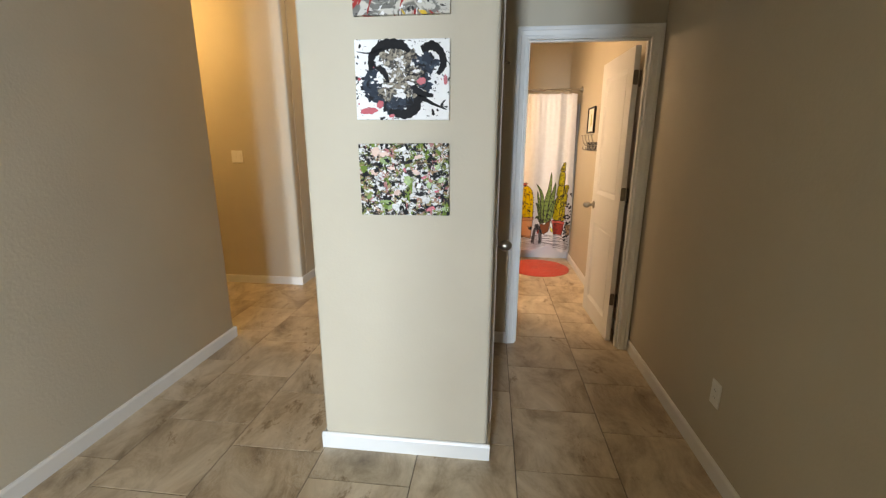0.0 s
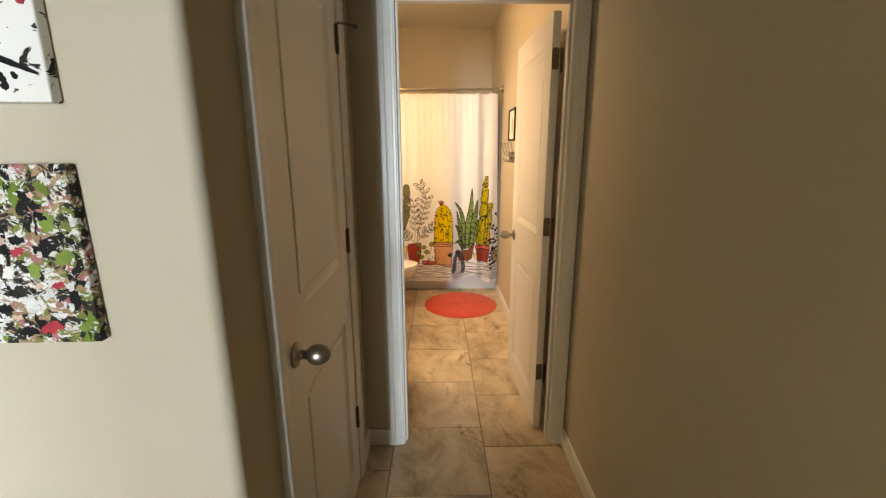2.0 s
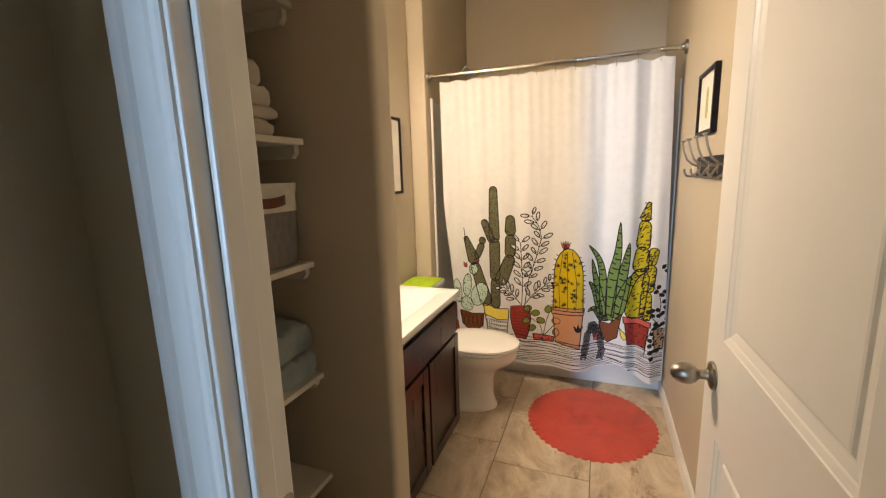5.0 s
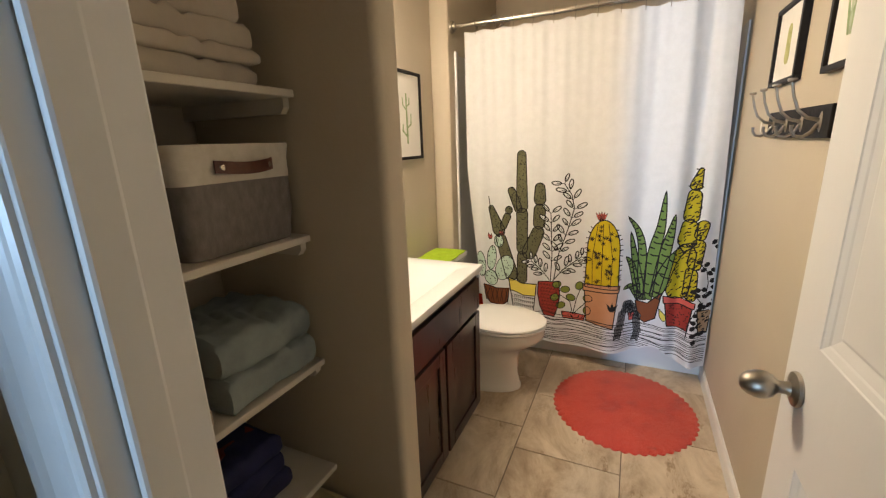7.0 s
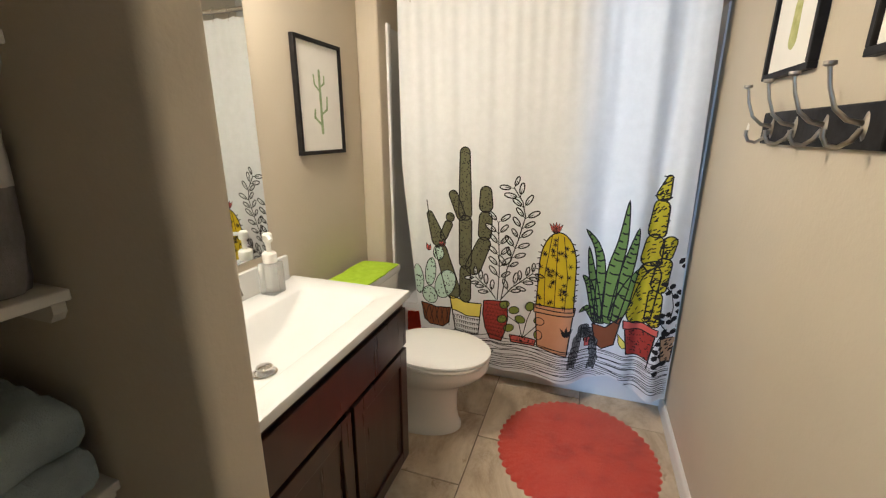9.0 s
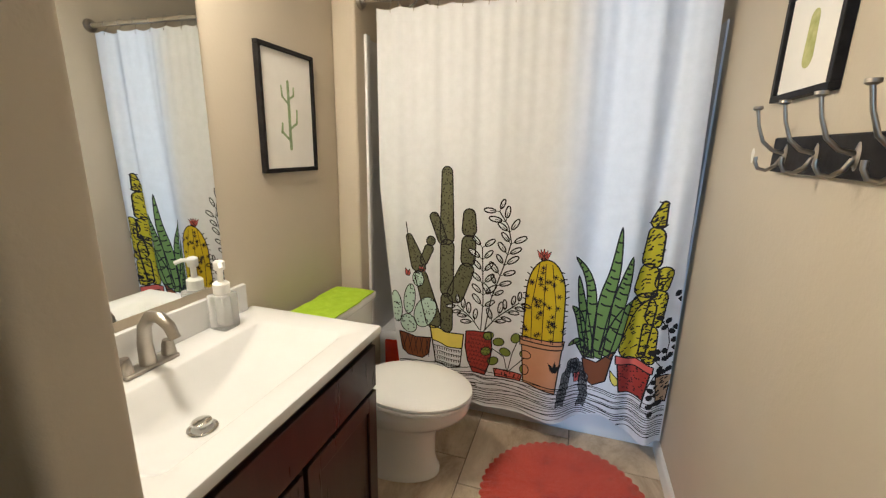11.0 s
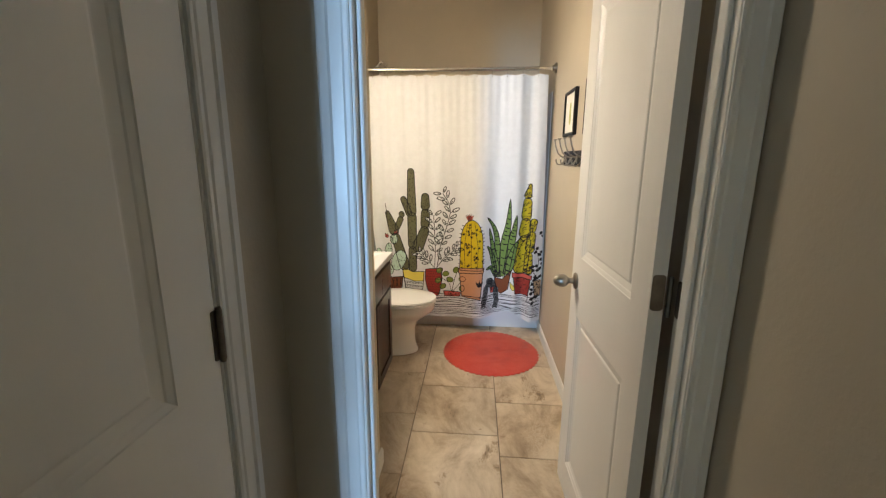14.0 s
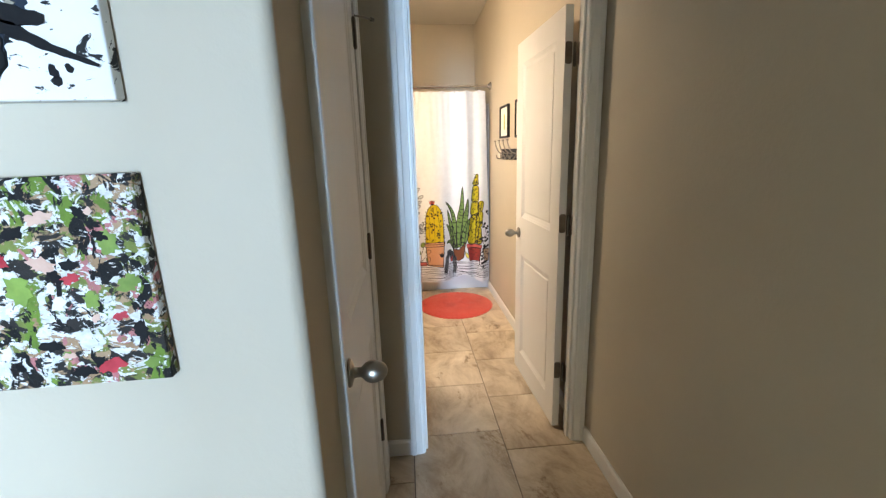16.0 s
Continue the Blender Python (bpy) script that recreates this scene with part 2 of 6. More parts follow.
def mesh_of(name, bm, mats, smooth=False):
    me = bpy.data.meshes.new(name)
    bm.to_mesh(me)
    bm.free()
    for m in mats if isinstance(mats, (list, tuple)) else [mats]:
        me.materials.append(m)
    if smooth:
        me.shade_smooth()
        me.set_sharp_from_angle(angle=radians(40))
    return me


def part(name, bm, mats, parent=None, label="", smooth=False):
    ob = new(name, mesh_of(name, bm, mats, smooth))
    if parent is not None:
        ob.parent = parent
        ob.matrix_parent_inverse = parent.matrix_basis.inverted()
    if label:
        tagged(ob, label)
    return ob


def thing(name, base, label, category, group="", kind=""):
    e = new(name)
    e.empty_display_size = 0.05
    e.matrix_basis = Matrix.Translation(base)
    return tagged(e, label, category, group, kind)


def box(lo, hi, bm=None, bevel=0.0, seg=2, m=None, edges=None):
    """Axis box between two corners, its edges (or only the upright ones: edges='z') rounded."""
    b = bmesh.new()
    bmesh.ops.create_cube(b, size=1.0)
    for v in b.verts:
        for i in range(3):
            v.co[i] = lo[i] + (v.co[i] + 0.5) * (hi[i] - lo[i])
    if bevel:
        es = list(b.edges)
        if edges == "z":
            es = [e for e in es if abs(e.verts[0].co.z - e.verts[1].co.z) > 1e-6]
        if edges == "front":
            es = [e for e in es if abs(e.verts[0].co.z - e.verts[1].co.z) > 1e-6 and e.verts[0].co.y < (lo[1] + hi[1]) / 2]
        bmesh.ops.bevel(b, geom=es, offset=bevel, segments=seg, affect="EDGES", profile=0.5)
    if m:
        bmesh.ops.transform(b, matrix=m, verts=b.verts)
    if bm is None:
        return b
    join(bm, b)
    return bm


def join(a, b):
    me = bpy.data.meshes.new("tmp")
    b.to_mesh(me)
    b.free()
    a.from_mesh(me)
    bpy.data.meshes.remove(me)
    return a


def lathe(profile, seg=24, m=None, bm=None):
    """Turns (radius, height) pairs about z."""
    b = bmesh.new()
    rings = []
    for r, h in profile:
        if r < 1e-5:
            rings.append([b.verts.new((0, 0, h))])
        else:
            rings.append([b.verts.new((r * math.cos(2 * math.pi * k / seg), r * math.sin(2 * math.pi * k / seg), h)) for k in range(seg)])
    for p, q in zip(rings, rings[1:]):
        for k in range(seg):
            a, c = k, (k + 1) % seg
            if len(p) == 1 and len(q) == 1:
                continue
            if len(p) == 1:
                b.faces.new((p[0], q[c], q[a]))
            elif len(q) == 1:
                b.faces.new((p[a], p[c], q[0]))
            else:
                b.faces.new((p[a], p[c], q[c], q[a]))
    bmesh.ops.recalc_face_normals(b, faces=b.faces)
    if m:
        bmesh.ops.transform(b, matrix=m, verts=b.verts)
    return join(bm, b) if bm is not None else b


def tube(points, radius, seg=10, bm=None, caps=True):
    """A round bar along points; radius is one number or one for each point."""
    b = bmesh.new()
    pts = [Vector(p) for p in points]
    rad = radius if isinstance(radius, (list, tuple)) else [radius] * len(pts)
    rings, up = [], None
    for i, p in enumerate(pts):
        d = (pts[min(i + 1, len(pts) - 1)] - pts[max(i - 1, 0)]).normalized()
        if up is None:
            up = d.orthogonal().normalized()
        up = (up - d * up.dot(d)).normalized()
        side = d.cross(up)
        rings.append([b.verts.new(p + (up * math.cos(2 * math.pi * k / seg) + side * math.sin(2 * math.pi * k / seg)) * rad[i]) for k in range(seg)])
    for p, q in zip(rings, rings[1:]):
        for k in range(seg):
            b.faces.new((p[k], p[(k + 1) % seg], q[(k + 1) % seg], q[k]))
    if caps:
        b.faces.new(rings[0][::-1])
        b.faces.new(rings[-1])
    bmesh.ops.recalc_face_normals(b, faces=b.faces)
    return join(bm, b) if bm is not None else b


def loft(rings, cap_start=True, cap_end=True):
    """Skins closed rings of equal length."""
    b = bmesh.new()
    vs = [[b.verts.new(p) for p in r] for r in rings]
    n = len(vs[0])
    for p, q in zip(vs, vs[1:]):
        for k in range(n):
            b.faces.new((p[k], p[(k + 1) % n], q[(k + 1) % n], q[k]))
    if cap_start:
        b.faces.new(vs[0][::-1])
    if cap_end:
        b.faces.new(vs[-1])
    bmesh.ops.recalc_face_normals(b, faces=b.faces)
    return b


def arc(c, r, a0, a1, n, plane="xz"):
    out = []
    for k in range(n + 1):
        a = radians(a0 + (a1 - a0) * k / n)
        u, w = r * math.cos(a), r * math.sin(a)
        out.append((c[0] + u, c[1], c[2] + w) if plane == "xz" else (c[0], c[1] + u, c[2] + w) if plane == "yz" else (c[0] + u, c[1] + w, c[2]))
    return out


# ---------------------------------------------------------------- plan
XR, XL = 1.25, -0.35          # bathroom and hall right wall; bathroom left wall
HL = -1.668                   # hall left wall
PX0, PX1, PY = -0.52, 0.255, 1.57   # pillar
DW0, DW1 = 2.778, 2.868        # wall with the bathroom door
JX0, JX1, JZ = 0.446, 1.176, 2.06   # clear opening of the bathroom door
BACK, TOP = 6.0, 2.82         # end wall of the tub, ceiling
PT0, PT1, PTX = 3.472, 3.572, 0.28  # partition between linen shelves and vanity
JOG, AX = 5.055, -0.232         # start and left side of the tub recess


def wall(name, lo, hi, bevel=0.0, mat=WALL, label="greige painted wall with orange peel texture", front_only=False):
    ob = part(name, box(lo, hi, bevel=bevel, seg=4, edges="front" if front_only else "z"), mat, smooth=bevel > 0)
    return tagged(ob, label, "wall", kind="structure")


wall("wall_right", (XR, 0.1, 0), (XR + 0.12, BACK + 0.12, TOP))
wall("wall_pillar_front", (PX0, PY, 0), (PX1, 1.803, TOP), 0.02, front_only=True)
wall("wall_pillar_header", (0.145, 1.803, 2.075), (PX1, 2.547, TOP))
wall("wall_pillar_return", (0.145, 2.547, 0), (PX1, DW0, TOP))
wall("wall_pillar_left", (PX0, 1.803, 0), (PX0 + 0.11, BACK + 0.12, TOP))
wall("wall_closet_back", (PX0 + 0.11, DW0, 0), (XL, BACK + 0.12, TOP))
wall("wall_door_left", (XL, DW0, 0), (JX0 - 0.018, DW1, TOP))
wall("wall_door_header", (JX0 - 0.018, DW0, JZ + 0.018), (JX1 + 0.018, DW1, TOP))
wall("wall_door_right", (JX1 + 0.018, DW0, 0), (XR, DW1, TOP))
wall("wall_partition", (XL, PT0, 0), (PTX, PT1, TOP), 0.02)
wall("wall_tub_return", (XL, JOG, 0), (AX, BACK, TOP), 0.012)
wall("wall_tub_back", (XL, BACK, 0), (XR, BACK + 0.12, TOP))
wall("wall_hall_left", (HL - 0.12, 0.1, 0), (HL, 2.63, TOP), 0.02)
wall("wall_passage_far", (-2.642, 3.85, 0), (-1.69, 3.97, TOP), 0.02)
wall("wall_passage_far_left", (-3.6, 3.85, 0), (-3.408, 3.97, TOP))
wall("wall_passage_far_head", (-3.408, 3.85, JZ + 0.018), (-2.642, 3.97, TOP))
wall("wall_passage_side", (-1.81, 3.97, 0), (-1.69, BACK + 0.12, TOP))
wall("wall_passage_end", (-1.69, BACK, 0), (PX0, BACK + 0.12, TOP))
wall("wall_passage_near", (-3.6, 2.51, 0), (HL - 0.12, 2.63, TOP))
wall("wall_passage_left", (-3.72, 2.54, 0), (-3.6, 3.97, TOP))
# unseen living room behind the start of the walk, with its window opening
wall("wall_living_sill", (-1.02, -6.72, 0), (-0.38, -6.6, 0.18), mat=LIVING, label="unseen living room wall, tan for warm bounce light")
wall("wall_living_head", (-1.02, -6.72, 2.22), (-0.38, -6.6, TOP), mat=LIVING, label="unseen living room wall, tan for warm bounce light")
wall("wall_living_back_left", (-4.6, -6.72, 0), (-1.02, -6.6, TOP), mat=LIVING, label="unseen living room wall, tan for warm bounce light")
wall("wall_living_back_middle", (-0.38, -6.72, 0), (0.58, -6.6, TOP), mat=LIVING, label="unseen living room wall, tan for warm bounce light")
wall("wall_living_sill_right", (0.58, -6.72, 0), (1.42, -6.6, 0.18), mat=LIVING, label="unseen living room wall, tan for warm bounce light")
wall("wall_living_head_right", (0.58, -6.72, 2.22), (1.42, -6.6, TOP), mat=LIVING, label="unseen living room wall, tan for warm bounce light")
wall("wall_living_back_right", (1.42, -6.72, 0), (4.0, -6.6, TOP), mat=LIVING, label="unseen living room wall, tan for warm bounce light")
# unseen walls between living room and hall, added to narrow the daylight beam
wall("wall_beam_mask_right", (0.25, -1.0, 0), (4.0, -0.88, TOP), mat=LIVING, label="unseen living room wall, tan for warm bounce light")
wall("wall_beam_mask_left", (-4.6, -1.0, 0), (-1.62, -0.88, TOP), mat=LIVING, label="unseen living room wall, tan for warm bounce light")
wall("wall_beam_mask_head", (-1.62, -1.0, 2.3), (0.25, -0.88, TOP), mat=LIVING, label="unseen living room wall, tan for warm bounce light")
wall("wall_living_left", (-4.72, -6.72, 0), (-4.6, 0.22, TOP), mat=LIVING, label="unseen living room wall, tan for warm bounce light")
wall("wall_living_right", (4.0, -6.72, 0), (4.12, 0.22, TOP), mat=LIVING, label="unseen living room wall, tan for warm bounce light")
wall("wall_living_front_left", (-4.6, 0.1, 0), (HL - 0.12, 0.22, TOP), mat=LIVING, label="unseen living room wall, tan for warm bounce light")
wall("wall_living_front_right", (XR + 0.12, 0.1, 0), (4.0, 0.22, TOP), mat=LIVING, label="unseen living room wall, tan for warm bounce light")

ceiling = part("ceiling", box((-4.72, 0.1, TOP), (4.12, BACK + 0.12, TOP + 0.1)), CEIL)
tagged(ceiling, "plain cream painted ceiling", "ceiling", kind="structure")

# unseen ceiling in the same tan, reflects warm light towards the hall
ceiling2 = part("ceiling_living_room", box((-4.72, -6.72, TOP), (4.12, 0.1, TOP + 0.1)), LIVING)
tagged(ceiling2, "unseen living room ceiling, tan for warm bounce light", "ceiling", kind="structure")

BH, BT = 0.082, 0.013


def baseboard(p, q, out, name="baseboard"):
    """A skirting board from p to q on the floor plan, its thickness towards out."""
    d = Vector((q[0] - p[0], q[1] - p[1], 0))
    o = Vector((out[0], out[1], 0))
    prof = [(0, 0), (BT, 0), (BT, BH - 0.014), (BT * 0.75, BH - 0.006), (BT * 0.45, BH), (0, BH)]
    rings = [[Vector((e[0], e[1], 0)) + o * a + Vector((0, 0, h)) for a, h in prof] for e in (p, q)]
    ob = part(name, loft(rings), TRIM)
    return tagged(ob, "white painted baseboard along the wall", "baseboard", kind="structure")


baseboard((XR, 0.1), (XR, DW0 - 0.016), (-1, 0))
baseboard((XR, DW1), (XR, 5.25), (-1, 0))
baseboard((PX0 - BT, PY), (PX1 + BT, PY), (0, -1))
baseboard((PX1, PY), (PX1, 1.752), (1, 0))
baseboard((PX0, PY), (PX0, BACK), (-1, 0))
baseboard((PX1, 2.598), (PX1, DW0), (1, 0))
baseboard((PX1 + BT, DW0), (0.374, DW0), (0, -1))
baseboard((HL, 0.1), (HL, 2.63), (1, 0))
baseboard((HL - 0.12, 2.63), (HL + BT, 2.63), (0, 1))
baseboard((-2.584, 3.85), (-1.69 + BT, 3.85), (0, -1))
baseboard((-3.6, 3.85), (-3.466, 3.85), (0, -1))
baseboard((-1.69, 3.85), (-1.69, BACK), (1, 0))
baseboard((XL, PT0), (PTX + BT, PT0), (0, -1))
baseboard((PTX, PT0), (PTX, PT1), (1, 0))
baseboard((XL, 4.44), (XL, JOG), (1, 0))
baseboard((XL, JOG), (AX, JOG), (0, -1))


# bathroom door frame: jambs, stops, casing
def trim_box(name, lo, hi, bevel=0.003, label="white painted door jamb"):
    return tagged(part(name, box(lo, hi, bevel=bevel, seg=2), TRIM), label, "door trim", kind="structure")


trim_box("door_jamb", (JX0 - 0.018, DW0 - 0.004, 0), (JX0, DW1 + 0.002, JZ))
trim_box("door_jamb", (JX1, DW0 - 0.004, 0), (JX1 + 0.018, DW1 + 0.002, JZ))
trim_box("door_jamb", (JX0 - 0.018, DW0 - 0.004, JZ), (JX1 + 0.018, DW1 + 0.002, JZ + 0.018))
trim_box("door_stop", (JX0, 2.797, 0), (JX0 + 0.011, 2.832, JZ - 0.011), 0.004, "white painted door stop")
trim_box("door_stop", (JX1 - 0.011, 2.797, 0), (JX1, 2.832, JZ - 0.011), 0.004, "white painted door stop")
trim_box("door_stop", (JX0, 2.797, JZ - 0.011), (JX1, 2.832, JZ), 0.004, "white painted door stop")


def casing(path, out, name="door_casing"):
    """Moulded casing swept along path (three or two corners in a wall plane); out points from the wall."""
    pts = [Vector(p) for p in path]
    o = Vector(out)
    prof = [(0.0, 0.0), (0.0, 0.008), (0.004, 0.0105), (0.012, 0.0105), (0.016, 0.013), (0.040, 0.015), (0.045, 0.019), (0.062, 0.019), (0.066, 0.016), (0.066, 0.0)]
    rings = []
    for i, p in enumerate(pts):
        a = (pts[i] - pts[i - 1]).normalized() if i else None
        c = (pts[i + 1] - pts[i]).normalized() if i + 1 < len(pts) else None
        na = o.cross(a) if a else None
        nc = o.cross(c) if c else None
        n = na if nc is None else nc if na is None else (na + nc)
        rings.append([p + n * w + o * h for w, h in prof])
    return tagged(part(name, loft(rings), TRIM), "white moulded door casing", "door trim", kind="structure")


casing([(JX0 - 0.006, DW0, 0), (JX0 - 0.006, DW0, JZ + 0.006), (JX1 + 0.002, DW0, JZ + 0.006), (JX1 + 0.002, DW0, 0)], (0, -1, 0))
casing([(PX1, 1.812, 0), (PX1, 1.812, JZ + 0.006), (PX1, 2.538, JZ + 0.006), (PX1, 2.538, 0)], (1, 0, 0))
trim_box("door_jamb", (0.145, 1.803, 0), (PX1 + 0.002, 1.818, JZ))
trim_box("door_jamb", (0.145, 2.532, 0), (PX1 + 0.002, 2.547, JZ))
trim_box("door_jamb", (0.145, 1.803, JZ), (PX1 + 0.002, 2.547, JZ + 0.015))


def panel_leaf(width, height, thick=0.035, first=0.108):
    """A two-panel moulded door leaf lying in x (0 to width), z up, thickness in y (0 to thick)."""
    sx, z = 0.108, (0.0, 0.14, 0.80, 1.035, height - 0.12, height)
    bm = bmesh.new()
    for y, flip in ((0.0, 1), (thick, -1)):
        xs = (0.0, first, width - sx, width)
        grid = [[bm.verts.new((x, y, h)) for x in xs] for h in z]
        for r in range(5):
            for c in range(3):
                quad = [grid[r][c], grid[r][c + 1], grid[r + 1][c + 1], grid[r + 1][c]]
                if c == 1 and r in (1, 3):
                    x0, x1, z0, z1 = xs[1], xs[2], z[r], z[r + 1]
                    prev = quad
                    for ins, dep in ((0.002, 0.002), (0.012, 0.0055), (0.015, 0.0075), (0.031, 0.0115), (0.034, 0.0118), (0.038, 0.0085), (0.042, 0.0075)):
                        yy = y + dep * flip
                        ring = [bm.verts.new(p) for p in ((x0 + ins, yy, z0 + ins), (x1 - ins, yy, z0 + ins), (x1 - ins, yy, z1 - ins), (x0 + ins, yy, z1 - ins))]
                        for k in range(4):
                            bm.faces.new((prev[k], prev[(k + 1) % 4], ring[(k + 1) % 4], ring[k]))
                        prev = ring
                    bm.faces.new(prev)
                else:
                    bm.faces.new(quad)
    bmesh.ops.remove_doubles(bm, verts=bm.verts, dist=1e-6)
    # edges of the slab
    e = [((0, 0, 0), (0, thick, 0), (0, thick, height), (0, 0, height)), ((width, 0, 0), (width, thick, 0), (width, thick, height), (width, 0, height)),
         ((0, 0, 0), (width, 0, 0), (width, thick, 0), (0, thick, 0)), ((0, 0, height), (width, 0, height), (width, thick, height), (0, thick, height))]
    for q in e:
        bm.faces.new([bm.verts.new(p) for p in q])
    bmesh.ops.recalc_face_normals(bm, faces=bm.faces)
    return bm


def knob_mesh(m):
    """Egg-shaped passage knob with its rose, axis along +z of m."""
    bm = lathe([(0, 0), (0.032, 0), (0.033, 0.003), (0.031, 0.007), (0.022, 0.010), (0.0135, 0.013), (0.0115, 0.018), (0.0115, 0.028), (0.014, 0.032), (0.0205, 0.038), (0.0248, 0.046), (0.0262, 0.055), (0.0252, 0.065), (0.0215, 0.076), (0.0155, 0.084), (0.008, 0.0885), (0, 0.0898)], 28, m)
    return bm


def hinge_mesh(m):
    """Butt hinge: knuckle barrel on z with two leaves."""
    bm = tube([(0, 0, -0.046), (0, 0, 0.046)], 0.0062, 12)
    tube([(0, 0, 0.046), (0, 0, 0.05)], 0.0048, 10, bm)
    tube([(0, 0, -0.05), (0, 0, -0.046)], 0.0048, 10, bm)
    for z in (-0.027, -0.009, 0.009, 0.027):
        tube([(0, 0, z - 0.0006), (0, 0, z + 0.0006)], 0.0066, 12, bm)
    bmesh.ops.transform(bm, matrix=m, verts=bm.verts)
    return bm


def plate_mesh(lo, hi):
    """Thin metal plate with rounded corners."""
    bm = box(lo, hi)
    thin = min(range(3), key=lambda i: hi[i] - lo[i])
    es = [e for e in bm.edges if abs(e.verts[0].co[thin] - e.verts[1].co[thin]) > 1e-6]
    bmesh.ops.bevel(bm, geom=es, offset=min(0.009, 0.3 * sorted(hi[i] - lo[i] for i in range(3))[1]), segments=4, affect="EDGES", profile=0.5)
    return bm


def place(bm, m):
    bmesh.ops.transform(bm, matrix=m, verts=bm.verts)
    return bm


# bathroom door, standing open
HX, HY = 1.164, 2.878
door = thing("door_1", (HX, HY, 0), "white two-panel door standing open into the bathroom", "door", kind="structure")
open_m = Matrix.Translation((HX, HY, 0)) @ Matrix.Rotation(radians(91.8), 4, "Z") @ Matrix.Translation((0.005, 0.008, 0.008))
leaf = part("leaf", place(panel_leaf(0.69, 2.03), open_m), DOORPAINT, door)
part("door_handle", knob_mesh(open_m @ pose(0.69 - 0.062, 0.035, 0.932, -90)), NICKEL, door, "satin nickel egg-shaped knob", True)
part("door_handle", knob_mesh(open_m @ pose(0.69 - 0.062, 0.0, 0.932, 90)), NICKEL, door, "satin nickel egg-shaped knob", True)
part("latch_plate", place(plate_mesh((0.6895, 0.006, 0.915), (0.6912, 0.029, 0.975)), open_m), NICKEL, door)
for z in (1.84, 1.09, 0.325):
    h = part("hinge", hinge_mesh(Matrix.Translation((HX, HY, z))), BRONZE, door, "aged nickel butt hinge", True)
    part("hinge_leaf", place(plate_mesh((-0.0015, 0.002, z - 0.045), (0.0005, 0.033, z + 0.045)), open_m), BRONZE, h)
    part("hinge_leaf", plate_mesh((JX1 - 0.0012, 2.835, z - 0.045), (JX1 + 0.0004, 2.867, z + 0.045)), BRONZE, h)
tagged(part("strike_plate", plate_mesh((JX0 - 0.0005, 2.836, 0.905), (JX0 + 0.0016, 2.866, 0.985)), NICKEL), "nickel strike plate let into the door jamb", "strike plate")
tagged(part("strike_slot", plate_mesh((JX0 + 0.0012, 2.844, 0.93), (JX0 + 0.002, 2.856, 0.958)), DARKHOLE), "dark latch hole of the strike plate", "strike plate")

# closet door in the side of the pillar, shut
cdoor = thing("door_2", (PX1, 2.53, 0), "white two-panel closet door, shut, in shade", "door", kind="structure")
close_m = Matrix.Translation((PX1 - 0.033, 1.821, 0.008)) @ Matrix.Rotation(radians(90), 4, "Z") @ Matrix.Translation((0, -0.035, 0))
part("leaf", place(panel_leaf(0.708, 2.03, first=0.126), close_m), DOORPAINT, cdoor)
part("door_handle", knob_mesh(close_m @ pose(0.062, 0.0, 0.945, 90)), NICKEL, cdoor, "satin nickel egg-shaped knob", True)
for z in (1.84, 1.11, 0.325):
    h = part("hinge", hinge_mesh(Matrix.Translation((PX1 + 0.008, 2.531, z))), BRONZE, cdoor, "aged nickel butt hinge", True)
    part("hinge_leaf", plate_mesh((PX1 + 0.0005, 2.517, z - 0.045), (PX1 + 0.004, 2.529, z + 0.045)), BRONZE, h)
stop = tube([(PX1 + 0.012, 2.531, 1.893), (PX1 + 0.03, 2.545, 1.894), (PX1 + 0.062, 2.575, 1.894)], 0.0035, 8)
tube([(PX1 + 0.062, 2.575, 1.894), (PX1 + 0.07, 2.582, 1.894)], 0.007, 10, stop)
part("hinge_stop", stop, BRONZE, cdoor, "hinge pin door stop", True)

# door at the end of the side passage, shut
casing([(-3.396, 3.85, 0), (-3.396, 3.85, JZ + 0.006), (-2.654, 3.85, JZ + 0.006), (-2.654, 3.85, 0)], (0, -1, 0))
trim_box("door_jamb", (-3.408, 3.846, 0), (-3.39, 3.968, JZ))
trim_box("door_jamb", (-2.66, 3.846, 0), (-2.642, 3.968, JZ))
trim_box("door_jamb", (-3.408, 3.846, JZ), (-2.642, 3.968, JZ + 0.018))
pdoor = thing("door_3", (-3.025, 3.89, 0), "white two-panel door, shut, in the side passage", "door", kind="structure")
pass_m = Matrix.Translation((-3.387, 3.874, 0.008))
part("leaf", place(panel_leaf(0.724, 2.045), pass_m), DOORPAINT, pdoor)
part("door_handle", knob_mesh(pass_m @ pose(0.724 - 0.062, 0.0, 0.932, 90)), NICKEL, pdoor, "satin nickel egg-shaped knob", True)

# ---------------------------------------------------------------- hall things


def canvas(name, x0, x1, z0, z1, mat, label, tilt=0.0):
    c = Vector(((x0 + x1) / 2, PY - 0.010, (z0 + z1) / 2))
    top = thing(name, (c.x, PY, c.z), label, "painting", "canvases on the pillar")
    w, h = (x1 - x0) / 2, (z1 - z0) / 2
    m = Matrix.Translation(c) @ Matrix.Rotation(radians(tilt), 4, "Y")
    part("canvas", place(box((-w, -0.009, -h), (w, 0.010, h), bevel=0.0025, seg=2), m), mat, top)
    return top, m, w, h


